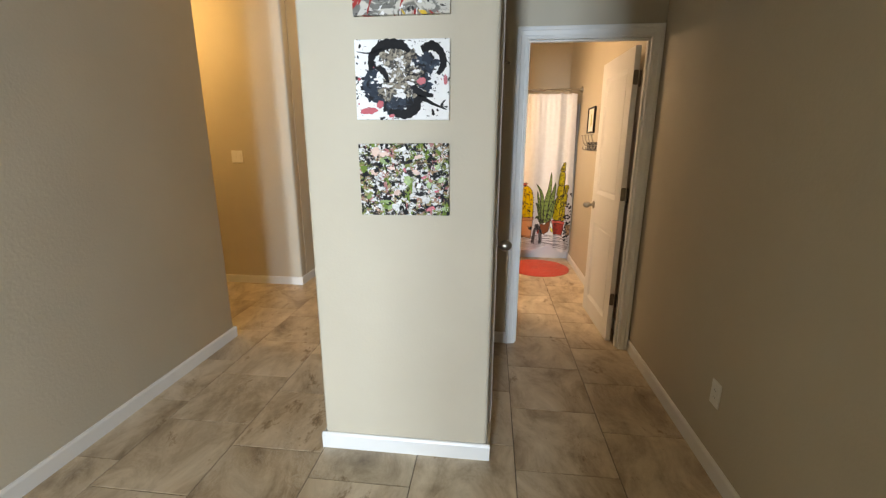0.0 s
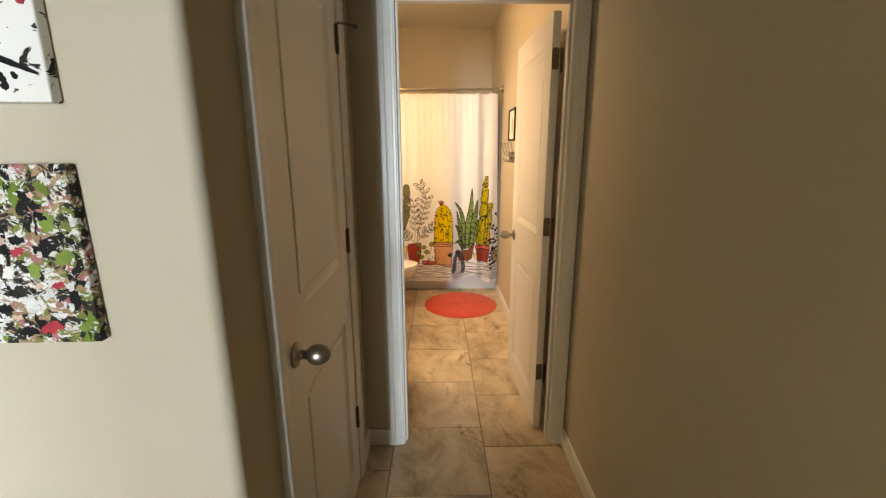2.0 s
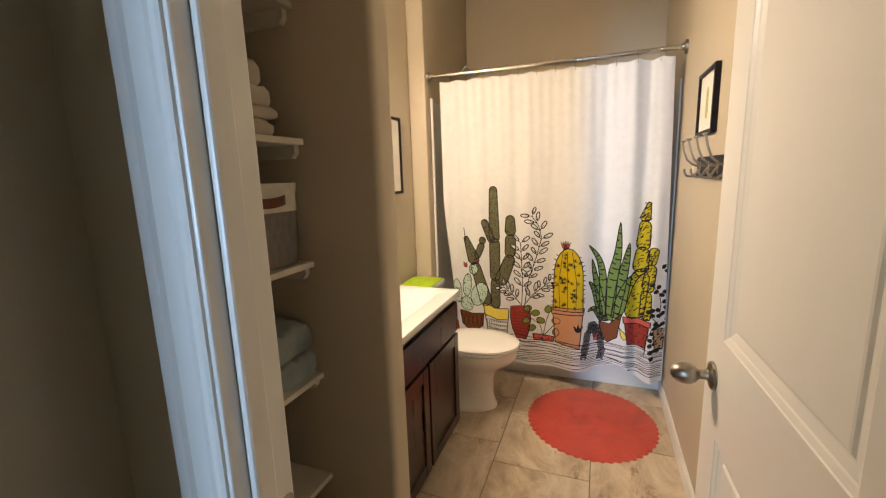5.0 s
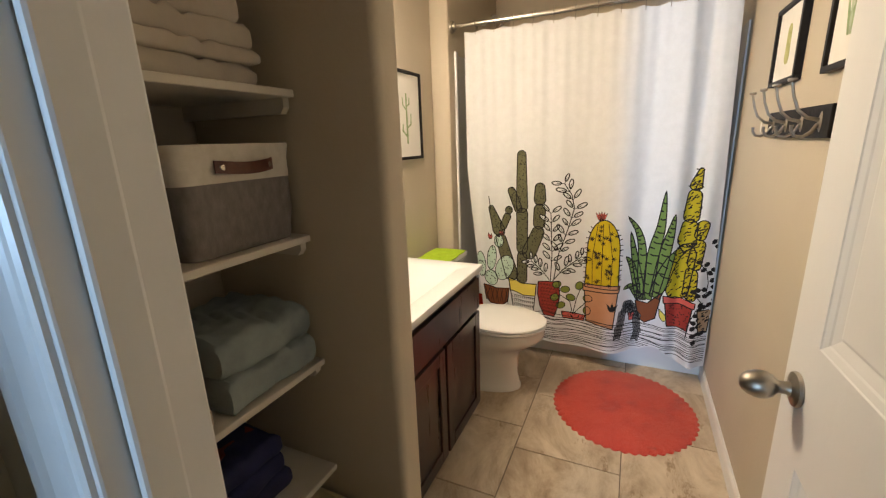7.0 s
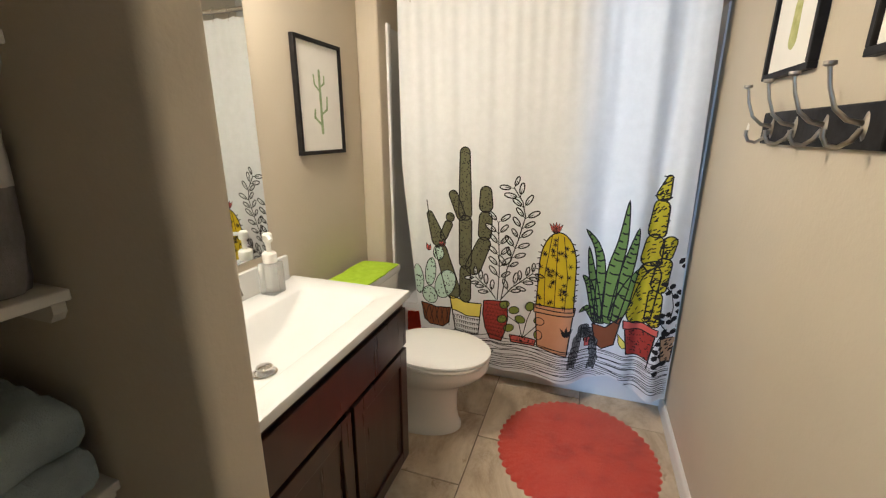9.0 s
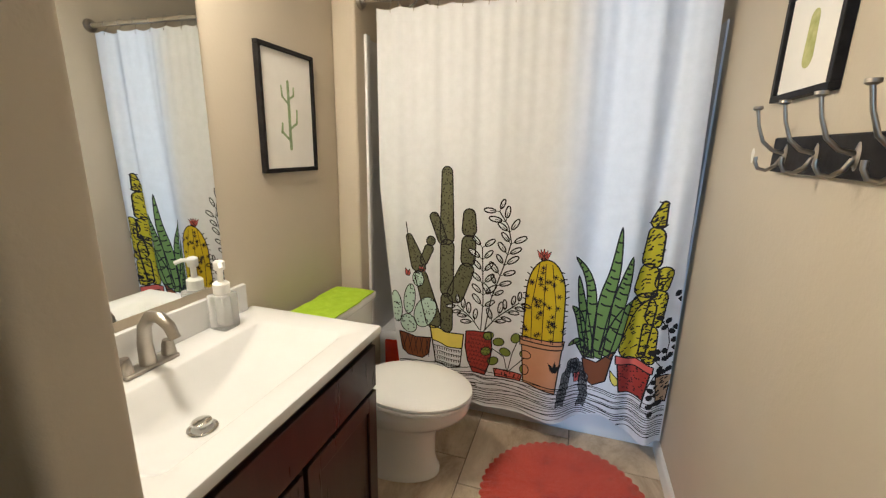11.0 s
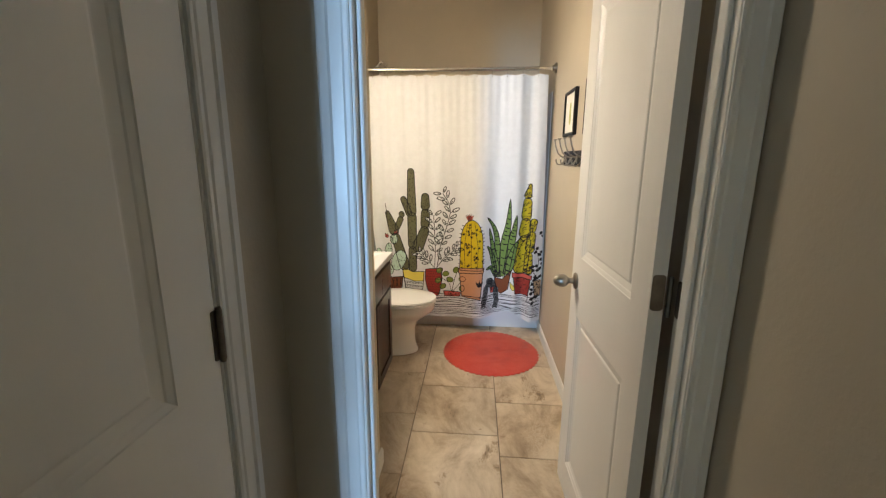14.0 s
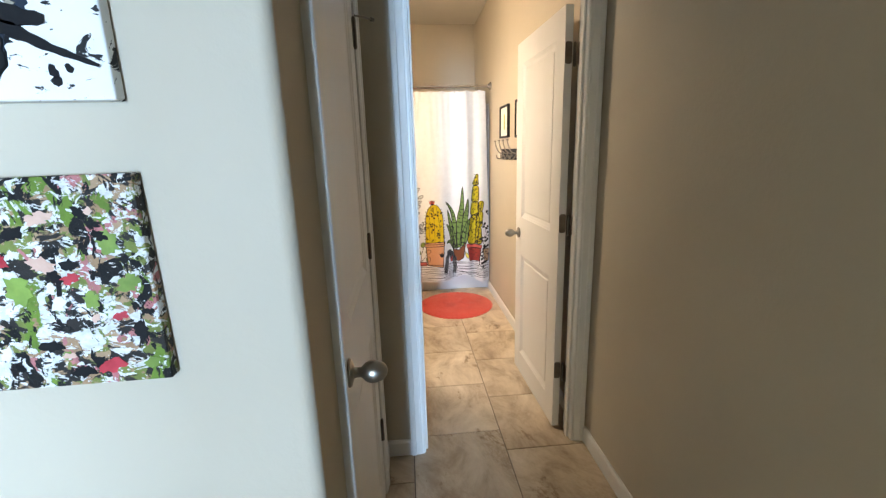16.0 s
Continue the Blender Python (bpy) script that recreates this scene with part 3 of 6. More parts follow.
def splatter(name, ground, layers, scale, seed):
    """Poured and flicked paint: each layer is a colour, the noise scale and the share of the canvas that it covers."""
    m, nt, b = nodes_of(name, 0.55, 0, 0.2)
    c = nt.nodes.new("ShaderNodeTexCoord")
    mp = nt.nodes.new("ShaderNodeMapping")
    mp.inputs["Location"].default_value = (seed, seed * 0.7, seed * 1.3)
    nt.links.new(c.outputs["Object"], mp.inputs["Vector"])
    col = ground
    heights = None
    for i, (colour, sc, lo, soft, dist) in enumerate(layers):
        mp2 = nt.nodes.new("ShaderNodeMapping")
        mp2.inputs["Location"].default_value = (i * 3.1 + seed, i * 1.7, i * 2.3)
        mp2.inputs["Rotation"].default_value = (0, radians(40 * i), 0)
        mp2.inputs["Scale"].default_value = (1, 1, 0.7 if i % 2 else 1.5)
        nt.links.new(mp.outputs[0], mp2.inputs["Vector"])
        n = tex(nt, "noise", sc * scale, 5, 0.6, mp2.outputs[0], dist)
        g = ramp(nt, n.outputs["Fac"], [(lo, (0, 0, 0)), (lo + soft, (1, 1, 1))])
        n2 = tex(nt, "noise", sc * scale * 2.3, 3, 0.6, mp2.outputs[0])
        tone = ramp(nt, n2.outputs["Fac"], [(0.3, [k * 0.7 for k in colour]), (0.7, colour)])
        col = mix(nt, g.outputs[0], col, tone.outputs[0])
        heights = g.outputs[0] if heights is None else mix(nt, 1.0, heights, g.outputs[0], "ADD")
    nt.links.new(col, b.inputs["Base Color"])
    bump(nt, b, heights, 0.4, 0.0012)
    return m


WHITE_C = (0.80, 0.80, 0.79)
PAINT1 = splatter("paint_red_ochre", (0.55, 0.52, 0.46), [((0.20, 0.19, 0.17), 9, 0.5, 0.05, 1.5), ((0.42, 0.03, 0.025), 7, 0.56, 0.02, 2.0), ((0.80, 0.50, 0.05), 6, 0.62, 0.03, 1.2), (WHITE_C, 12, 0.60, 0.02, 2.0), ((0.02, 0.02, 0.022), 14, 0.62, 0.02, 2.5)], 1.0, 2.0)
PAINT2 = splatter("paint_white_flicked", WHITE_C, [((0.02, 0.02, 0.022), 20, 0.60, 0.012, 1.5), ((0.55, 0.06, 0.08), 12, 0.68, 0.02, 1.0), ((0.03, 0.03, 0.032), 45, 0.64, 0.02, 0.6)], 1.0, 7.0)
PAINT3 = splatter("paint_green_pink_black", WHITE_C, [((0.46, 0.30, 0.18), 15, 0.45, 0.04, 0.6), ((0.20, 0.24, 0.06), 18, 0.49, 0.03, 0.6), ((0.03, 0.026, 0.024), 20, 0.49, 0.03, 0.6), ((0.55, 0.20, 0.20), 19, 0.58, 0.02, 0.6), (WHITE_C, 24, 0.54, 0.015, 0.6), ((0.16, 0.26, 0.04), 16, 0.57, 0.015, 0.4), ((0.42, 0.26, 0.15), 20, 0.59, 0.02, 0.4), ((0.010, 0.010, 0.011), 26, 0.55, 0.015, 0.8), (WHITE_C, 42, 0.61, 0.015, 0.6)], 1.45, 11.0)
INKBLACK = varied("black_acrylic", (0.006, 0.006, 0.007), (0.014, 0.014, 0.016), 20, 0.6, bumpy=0.3, bscale=90, spec=0.15)
CRIMSON = varied("crimson_acrylic", (0.36, 0.015, 0.03), (0.60, 0.05, 0.07), 30, 0.4, bumpy=0.2, bscale=120)


def blob_bm(m, cx, cz, rx, rz, y, seed, rough=0.2, n=40):
    """An uneven dab of paint on the canvas face."""
    r = random.Random(seed)
    ph = [r.uniform(0, 6.28) for _ in range(4)]
    bm = bmesh.new()
    ring = []
    for k in range(n):
        a = 2 * math.pi * k / n
        f = 1 + rough * (0.5 * math.sin(2 * a + ph[0]) + 0.35 * math.sin(5 * a + ph[1]) + 0.3 * math.sin(9 * a + ph[2]) + 0.25 * math.sin(14 * a + ph[3]))
        ring.append((cx + rx * f * math.cos(a), y, cz + rz * f * math.sin(a)))
    top_ = [bm.verts.new(m @ Vector(p)) for p in ring]
    bot = [bm.verts.new(m @ Vector((p[0], -0.0088, p[2]))) for p in ring]
    bm.faces.new(top_)
    for k in range(n):
        bm.faces.new((top_[k], top_[(k + 1) % n], bot[(k + 1) % n], bot[k]))
    bmesh.ops.recalc_face_normals(bm, faces=bm.faces)
    return bm


def stroke_bm(m, pts, widths, y=-0.0102):
    """A flat brush stroke through points of the canvas face, smoothed."""
    P = [Vector((p[0], 0, p[1])) for p in pts]
    out, w = [], []
    n = len(P)
    for i in range(n - 1):
        p0, p1, p2, p3 = P[max(i - 1, 0)], P[i], P[i + 1], P[min(i + 2, n - 1)]
        for k in range(8):
            t = k / 8
            out.append(0.5 * ((2 * p1) + (p2 - p0) * t + (2 * p0 - 5 * p1 + 4 * p2 - p3) * t * t + (3 * p1 - p0 - 3 * p2 + p3) * t ** 3))
            w.append(widths[i] * (1 - t) + widths[i + 1] * t)
    out.append(P[-1])
    w.append(widths[-1])
    bm = bmesh.new()
    rows = []
    for i, p in enumerate(out):
        d = (out[min(i + 1, len(out) - 1)] - out[max(i - 1, 0)]).normalized()
        s = Vector((-d.z, 0, d.x)) * w[i] * (1 + 0.12 * math.sin(i * 1.9))
        rows.append([bm.verts.new(m @ Vector((q.x, yy, q.z))) for q, yy in ((p - s, -0.0089), (p - s * 0.9, y), (p + s * 0.9, y), (p + s, -0.0089))])
    for a, c in zip(rows, rows[1:]):
        for k in range(3):
            bm.faces.new((a[k], a[k + 1], c[k + 1], c[k]))
    bmesh.ops.recalc_face_normals(bm, faces=bm.faces)
    return bm


top1, m1, w1, h1 = canvas("painting", -0.288, 0.073, 1.882, 2.165, PAINT1, "abstract canvas of red, ochre and grey paint splashes")
top2, m2, w2, h2 = canvas("painting", -0.288, 0.072, 1.516, 1.801, PAINT2, "abstract white canvas with slate blue and black swirls", 0.3)
NAVYPAINT = splatter("paint_slate_navy", (0.016, 0.026, 0.042), [((0.045, 0.075, 0.105), 16, 0.52, 0.08, 1.5), ((0.006, 0.006, 0.008), 22, 0.52, 0.05, 1.5), ((0.30, 0.31, 0.32), 40, 0.66, 0.02, 1.0)], 1.0, 5.0)
TAUPE = splatter("paint_taupe_mix", (0.26, 0.22, 0.17), [((0.07, 0.065, 0.06), 26, 0.48, 0.05, 1.5), ((0.46, 0.40, 0.31), 30, 0.54, 0.04, 1.5), ((0.012, 0.012, 0.014), 34, 0.57, 0.02, 1.5), (WHITE_C, 38, 0.60, 0.02, 1.5)], 1.0, 9.0)
pz = random.Random(77)
for k in range(22):
    a = radians(150 + 230 * k / 21 + pz.uniform(-5, 5))
    part("paint_field", blob_bm(m2, -0.02 + 0.105 * math.cos(a), -0.012 + 0.078 * math.sin(a), pz.uniform(0.020, 0.034), pz.uniform(0.016, 0.030), -0.0094 - 0.00003 * k, 500 + k, 0.38, 30), NAVYPAINT, top2)
for k in range(6):
    part("paint_field", blob_bm(m2, 0.06 + 0.011 * k, 0.03 + pz.uniform(-0.02, 0.045), pz.uniform(0.018, 0.03), pz.uniform(0.016, 0.03), -0.0099 - 0.00003 * k, 540 + k, 0.4, 30), NAVYPAINT, top2)
for k in range(26):
    part("paint_field", blob_bm(m2, pz.uniform(-0.07, 0.065), pz.uniform(-0.055, 0.09), pz.uniform(0.012, 0.032), pz.uniform(0.012, 0.028), -0.0101 - 0.00003 * k, 560 + k, 0.42, 26), TAUPE, top2)
for path, width in (([(-0.118, 0.035), (-0.112, 0.085), (-0.065, 0.122), (-0.005, 0.122), (0.03, 0.098)], [0.008, 0.014, 0.019, 0.017, 0.006]), ([(0.075, 0.105), (0.115, 0.118), (0.15, 0.09), (0.155, 0.05), (0.135, 0.02)], [0.012, 0.017, 0.012, 0.013, 0.007]),
                    ([(-0.05, -0.112), (0.01, -0.122), (0.05, -0.10), (0.066, -0.062), (0.12, -0.085), (0.17, -0.105)], [0.010, 0.018, 0.019, 0.010, 0.005, 0.002]), ([(0.02, 0.0), (0.07, -0.045), (0.12, -0.055)], [0.006, 0.014, 0.005]), ([(-0.17, 0.10), (-0.12, 0.095), (-0.07, 0.11)], [0.001, 0.003, 0.002]), ([(-0.11, 0.06), (-0.07, 0.03), (-0.05, -0.01)], [0.010, 0.012, 0.004])):
    part("paint_stroke", stroke_bm(m2, path, width, -0.0113), INKBLACK, top2, "black brush stroke")
SPLASH = varied("white_acrylic_splash", (0.72, 0.70, 0.68), (0.82, 0.80, 0.79), 30, 0.45, bumpy=0.2, bscale=120)
for k in range(26):
    big = pz.uniform(0.0025, 0.008)
    part("paint_dab", blob_bm(m2, pz.gauss(-0.03, 0.05), pz.gauss(0.012, 0.045), big * pz.uniform(0.7, 1.8), big, -0.0116, 600 + k, 0.5, 14), SPLASH, top2)
for k, (cx, cz, rx, rz) in enumerate(((-0.085, -0.087, 0.014, 0.013), (0.075, -0.004, 0.015, 0.014), (-0.13, -0.11, 0.035, 0.012), (-0.04, -0.128, 0.012, 0.006), (0.165, 0.0, 0.008, 0.016))):
    part("paint_dab", blob_bm(m2, cx, cz, rx, rz, -0.0119, 20 + k, 0.25, 20), CRIMSON, top2, "crimson dab of paint")
top3, m3, w3, h3 = canvas("painting", -0.287, 0.072, 1.146, 1.428, PAINT3, "abstract canvas crowded with green, pink, black and white dabs", -0.6)


MOSS = varied("moss_green_acrylic", (0.12, 0.20, 0.03), (0.24, 0.36, 0.07), 30, 0.4, bumpy=0.2, bscale=120)
OCHRE = varied("ochre_acrylic", (0.55, 0.30, 0.04), (0.82, 0.55, 0.08), 30, 0.4, bumpy=0.2, bscale=120)
BLUSH = varied("blush_acrylic", (0.60, 0.36, 0.28), (0.76, 0.52, 0.42), 30, 0.4, bumpy=0.2, bscale=120)
SNOW = varied("white_acrylic", (0.76, 0.76, 0.75), (0.82, 0.82, 0.81), 30, 0.4, bumpy=0.2, bscale=120)
for k, (cx, cz, big) in enumerate(((-0.075, 0.075, 0.017), (0.015, -0.002, 0.016), (0.135, 0.055, 0.013), (0.15, 0.0, 0.012), (-0.06, -0.11, 0.010), (0.10, -0.02, 0.010))):
    part("paint_dab", blob_bm(m3, cx, cz, big * 1.1, big, -0.0098, 700 + k, 0.4, 26), MOSS, top3)
for k, (cx, cz, big) in enumerate(((-0.11, 0.11, 0.018), (-0.08, 0.10, 0.014), (-0.12, 0.03, 0.013), (0.05, 0.03, 0.012), (-0.03, -0.05, 0.012), (0.06, 0.09, 0.011))):
    part("paint_dab", blob_bm(m3, cx, cz, big * 1.3, big * 0.8, -0.0096, 720 + k, 0.45, 26), BLUSH, top3)
dr_ = random.Random(41)
for top_, m_, mats_, count_ in ((top3, m3, (MOSS, INKBLACK, INKBLACK, SNOW, INKBLACK, CRIMSON, INKBLACK, BLUSH), 40), (top1, m1, (CRIMSON, OCHRE, SNOW, INKBLACK, CRIMSON), 26)):
    for k in range(count_):
        big = dr_.uniform(0.004, 0.011)
        part("paint_dab", blob_bm(m_, dr_.uniform(-0.165, 0.165), dr_.uniform(-0.128, 0.128), big * dr_.uniform(0.6, 1.6), big, -0.0097 - 0.0001 * (k % 5), 100 + k, 0.45, 18), mats_[k % len(mats_)], top_)
for k in range(16):
    big = dr_.uniform(0.0015, 0.005)
    part("paint_dab", blob_bm(m2, dr_.choice((-1, 1)) * dr_.uniform(0.10, 0.172), dr_.uniform(-0.13, 0.13), big, big * dr_.uniform(0.6, 1.8), -0.0099, 300 + k, 0.3, 12), INKBLACK if k % 4 else CRIMSON, top2)


def wall_plate(name, base, u, out, w, h, label, category, toggles=1, outlet=False):
    """Switch or outlet cover: u runs along the wall, out points from it."""
    e = thing(name, base, label, category)
    U, O = Vector(u), Vector(out)
    m = Matrix(((U.x, O.x, 0, base[0]), (U.y, O.y, 0, base[1]), (0, 0, 1, base[2]), (0, 0, 0, 1)))
    part("cover_plate", place(box((-w / 2, 0, -h / 2), (w / 2, 0.006, h / 2), bevel=0.003, seg=2), m), WHITEPLASTIC, e)
    if outlet:
        part("insert", place(box((-0.0165, 0.005, -0.033), (0.0165, 0.0075, 0.033), bevel=0.001, seg=1), m), WHITEPLASTIC, e)
        for dz in (-0.017, 0.017):
            for dx in (-0.006, 0.006):
                part("slot", place(box((dx - 0.001, 0.007, dz - 0.004), (dx + 0.001, 0.0079, dz + 0.004)), m), DARKHOLE, e)
    else:
        for k in range(toggles):
            dx = (k - (toggles - 1) / 2) * 0.046
            part("rocker", place(box((dx - 0.0165, 0.005, -0.033), (dx + 0.0165, 0.0085, 0.033), bevel=0.0015, seg=1), m @ Matrix.Rotation(radians(2), 4, "X")), WHITEPLASTIC, e)
    for dz in (-0.048, 0.048):
        part("screw", place(lathe([(0, 0.0055), (0.003, 0.0055), (0.003, 0.0068), (0, 0.0072)], 8, Matrix.Rotation(radians(-90), 4, "X")), m @ Matrix.Translation((0, 0, dz))), WHITEPLASTIC, e)
    return e


wall_plate("wall_outlet", (XR, 1.655, 0.365), (0, 1, 0), (-1, 0, 0), 0.072, 0.116, "white outlet cover low on the greige wall", "outlet", outlet=True)
wall_plate("light_switch", (-2.255, 3.85, 1.305), (1, 0, 0), (0, -1, 0), 0.116, 0.116, "white double rocker switch plate on the wall", "light switch", toggles=2)

# ---------------------------------------------------------------- linen shelves
SX = 0.04
for z in (1.89, 1.53, 1.172, 0.812, 0.454):
    sh = thing("linen_shelf", (XL, 3.18, z), "cream painted shelf board across the linen niche", "shelf", "linen shelves")
    part("board", box((XL, DW1, z - 0.018), (SX, PT0 - 0.001, z), bevel=0.002, seg=1), SHELF, sh)
    for y0, y1 in ((PT0 - 0.020, PT0 - 0.001), (DW1 + 0.001, DW1 + 0.02)):
        prof = [(XL, z - 0.018), (SX - 0.02, z - 0.018), (SX - 0.02, z - 0.04), (SX - 0.032, z - 0.055), (XL, z - 0.055)]
        rings = [[(x, y, h) for x, h in prof] for y in (y0, y1)]
        part("cleat", loft(rings), SHELF, sh)


def storage_basket(y0, y1, x0, x1, z, label):
    """Soft square bin: grey body, cream band with rolled rim, leather strap handle."""
    cx, cy = (x0 + x1) / 2, (y0 + y1) / 2
    e = thing("storage_basket", (cx, cy, z), label, "storage basket", "fabric baskets in the linen niche")
    hx, hy, H = (x1 - x0) / 2, (y1 - y0) / 2, 0.235

    def ring(h, s, inset=0.0):
        pts = []
        r = 0.035
        for qx, qy, a0 in ((1, 1, 0), (-1, 1, 90), (-1, -1, 180), (1, -1, 270)):
            for k in range(5):
                a = radians(a0 + 90 * k / 4)
                pts.append((cx + (qx * (hx * s - r - inset)) + r * math.cos(a), cy + (qy * (hy * s - r - inset)) + r * math.sin(a), z + h))
        for i, p in enumerate(pts):
            wob = 0.003 * math.sin(i * 2.3 + h * 40)
            pts[i] = (p[0] + wob, p[1] + wob * 0.6, p[2])
        return pts
    part("body", loft([ring(0.002, 0.93), ring(0.02, 0.95), ring(0.08, 0.97), ring(0.158, 0.985)], True, False), GREYCLOTH, e, "grey linen lower body", True)
    part("band", loft([ring(0.156, 0.988), ring(0.2, 0.99), ring(H - 0.004, 1.0), ring(H, 0.995), ring(H - 0.002, 0.985, 0.004), ring(0.15, 0.97, 0.006), ring(0.03, 0.93, 0.006)], False, True), CREAMCLOTH, e, "cream canvas upper band", True)
    xf = cx + hx * 0.995 + 0.003
    strap = bmesh.new()
    rows = []
    n = 12
    for k in range(n + 1):
        t = k / n
        y = cy - 0.075 + 0.15 * t
        off = 0.004 + 0.014 * math.sin(math.pi * t) ** 0.7
        zz = z + 0.19 - 0.006 * math.sin(math.pi * t)
        rows.append([strap.verts.new((xf + off + d, y, zz + h)) for d, h in ((0, -0.013), (0.003, -0.013), (0.003, 0.013), (0, 0.013))])
    for a, c in zip(rows, rows[1:]):
        for k in range(4):
            strap.faces.new((a[k], a[(k + 1) % 4], c[(k + 1) % 4], c[k]))
    strap.faces.new(rows[0][::-1])
    strap.faces.new(rows[-1])
    bmesh.ops.recalc_face_normals(strap, faces=strap.faces)
    sp = part("handle", strap, LEATHER, e, "brown leather strap handle", True)
    for dy in (-0.06, 0.06):
        part("rivet", lathe([(0, 0.005), (0.006, 0.004), (0.0075, 0), (0, 0)], 14, Matrix.Translation((xf + 0.0095, cy + dy, z + 0.188)) @ Matrix.Rotation(radians(90), 4, "Y")), CHROME, sp, "", True)
    return e


storage_basket(3.155, 3.462, -0.28, 0.022, 1.172, "grey and cream fabric basket with leather handle on a shelf")
storage_basket(2.905, 3.135, -0.28, 0.028, 1.172, "grey and cream fabric basket beside another one")


def folded_cloth(name, y0, y1, x0, x1, z, layers, thick, mat, label, category, seed, group="", crumple=0.4):
    """A stack of soft folds; every layer is one puffed slab whose front is a rolled fold."""
    e = thing(name, ((x0 + x1) / 2, (y0 + y1) / 2, z), label, category, group)
    r = random.Random(seed)
    h = z
    for k in range(layers):
        t = thick * r.uniform(0.9 - 0.3 * max(0, crumple - 0.5), 1.1 + 0.4 * max(0, crumple - 0.5))
        sx0, sx1 = x0 + r.uniform(0, 0.015), x1 - r.uniform(0, 0.012 + 0.03 * max(0, crumple - 0.5)) - 0.008 * k
        sy0, sy1 = y0 + r.uniform(0, 0.014) + 0.004 * k, y1 - r.uniform(0, 0.014) - 0.004 * k
        ph = [r.uniform(0, 6.28) for _ in range(6)]
        bm = bmesh.new()
        nx, ny, ns = 22, 30, 12
        # cross-section round the edge: lower face, rolled front, upper face
        rings = []
        for j in range(ny + 1):
            v = j / ny
            yy = sy0 + (sy1 - sy0) * v
            edge = 1 - max(0, abs(2 * v - 1) - 0.95) / 0.05 * 0.3
            ring = []
            for i in range(nx + 1):
                u = i / nx
                ring.append((sx0 + (sx1 - sx0 - t * 0.5) * u, yy, -0.5))
            for i in range(1, ns):
                a = -math.pi / 2 + math.pi * i / ns
                c_, s_ = math.cos(a), math.sin(a)
                ring.append((sx1 - t * 0.5 + t * 0.5 * abs(c_) ** 0.42, yy, 0.5 * math.copysign(abs(s_) ** 0.62, s_)))
            for i in range(nx, -1, -1):
                u = i / nx
                ring.append((sx0 + (sx1 - sx0 - t * 0.5) * u, yy, 0.5))
            out = []
            for x, y, s in ring:
                fold = math.sin(11 * v + 38 * x + ph[4] + 1.6 * math.sin(9 * v - 14 * x + ph[5]))
                sag = crumple * 0.5 * (abs(fold) - 0.5) * (1 if s > -0.3 else 0) + 0.07 * math.sin(6 * (x - sx0) / 0.3 + ph[0]) + 0.06 * math.sin(9 * v + ph[1]) + 0.06 * math.sin(14 * v + 20 * x + ph[2]) + 0.05 * math.sin(31 * v - 45 * x + ph[3])
                up = s * t * edge * (1 + sag * (1 if s > 0 else 0.25)) + t * 0.5
                shift = 0.004 * math.sin(7 * v + ph[3]) + 0.003 * math.sin(17 * v + ph[4])
                out.append((x + shift, y + 0.004 * math.sin(25 * x + ph[5]), h + max(up, 0.0005)))
            rings.append(out)
        bm = loft(rings)
        part("fold", bm, mat, e, "", True)
        h += t * 0.93
    return e


folded_cloth("folded_blanket", 3.165, 3.455, -0.27, 0.035, 0.812, 2, 0.092, BLUEPLUSH, "dusty blue plush blanket folded on a shelf", "blanket", 3)
folded_cloth("folded_blanket", 2.90, 3.135, -0.27, 0.032, 0.812, 2, 0.068, BEIGEPLUSH, "taupe fleece blankets folded on a shelf", "blanket", 8)
folded_cloth("folded_bedding", 3.02, 3.42, -0.26, 0.025, 1.53, 4, 0.044, LINEN, "oatmeal bed linen folded in a loose stack", "bedding", 5, "", 1.5)
folded_cloth("folded_bedding", 2.90, 3.05, -0.26, 0.015, 1.53, 2, 0.07, GREYCLOTH, "grey folded cloth on the upper shelf", "bedding", 6)
nv = folded_cloth("folded_cloth", 3.02, 3.36, -0.28, -0.02, 0.454, 3, 0.062, NAVY, "navy blue cloth folded on a low shelf", "cloth", 12)
part("stripe", box((-0.16, 3.05, 0.628), (-0.10, 3.33, 0.636), bevel=0.003, seg=2), REDTRIM, nv, "thin dark red stripe")


def open_bin(x0, x1, y0, y1, h, label):
    """Tapered plastic bin, open at the top, with a rolled rim."""
    cx, cy = (x0 + x1) / 2, (y0 + y1) / 2
    e = thing("storage_bin", (cx, cy, 0), label, "storage bin")

    def ring(z, s, grow=0.0):
        r, pts = 0.03, []
        hx, hy = (x1 - x0) / 2 * s + grow, (y1 - y0) / 2 * s + grow
        for qx, qy, a0 in ((1, 1, 0), (-1, 1, 90), (-1, -1, 180), (1, -1, 270)):
            for k in range(5):
                a = radians(a0 + 22.5 * k)
                pts.append((cx + qx * (hx - r) + r * math.cos(a), cy + qy * (hy - r) + r * math.sin(a), z))
        return pts
    part("shell", loft([ring(0.0, 0.86), ring(h - 0.012, 0.98), ring(h - 0.01, 0.975, -0.002), ring(0.006, 0.84)], True, True), BINPLASTIC, e, "", True)
    part("rim", loft([ring(h - 0.014, 0.975), ring(h - 0.012, 1.0), ring(h - 0.002, 1.0), ring(h, 0.99), ring(h - 0.002, 0.96), ring(h - 0.012, 0.955), ring(h - 0.014, 0.975)], False, False), BINPLASTIC, e, "rolled rim", True)


open_bin(-0.10, 0.24, 2.99, 3.456, 0.358, "cream plastic bin standing open under the lowest shelf")

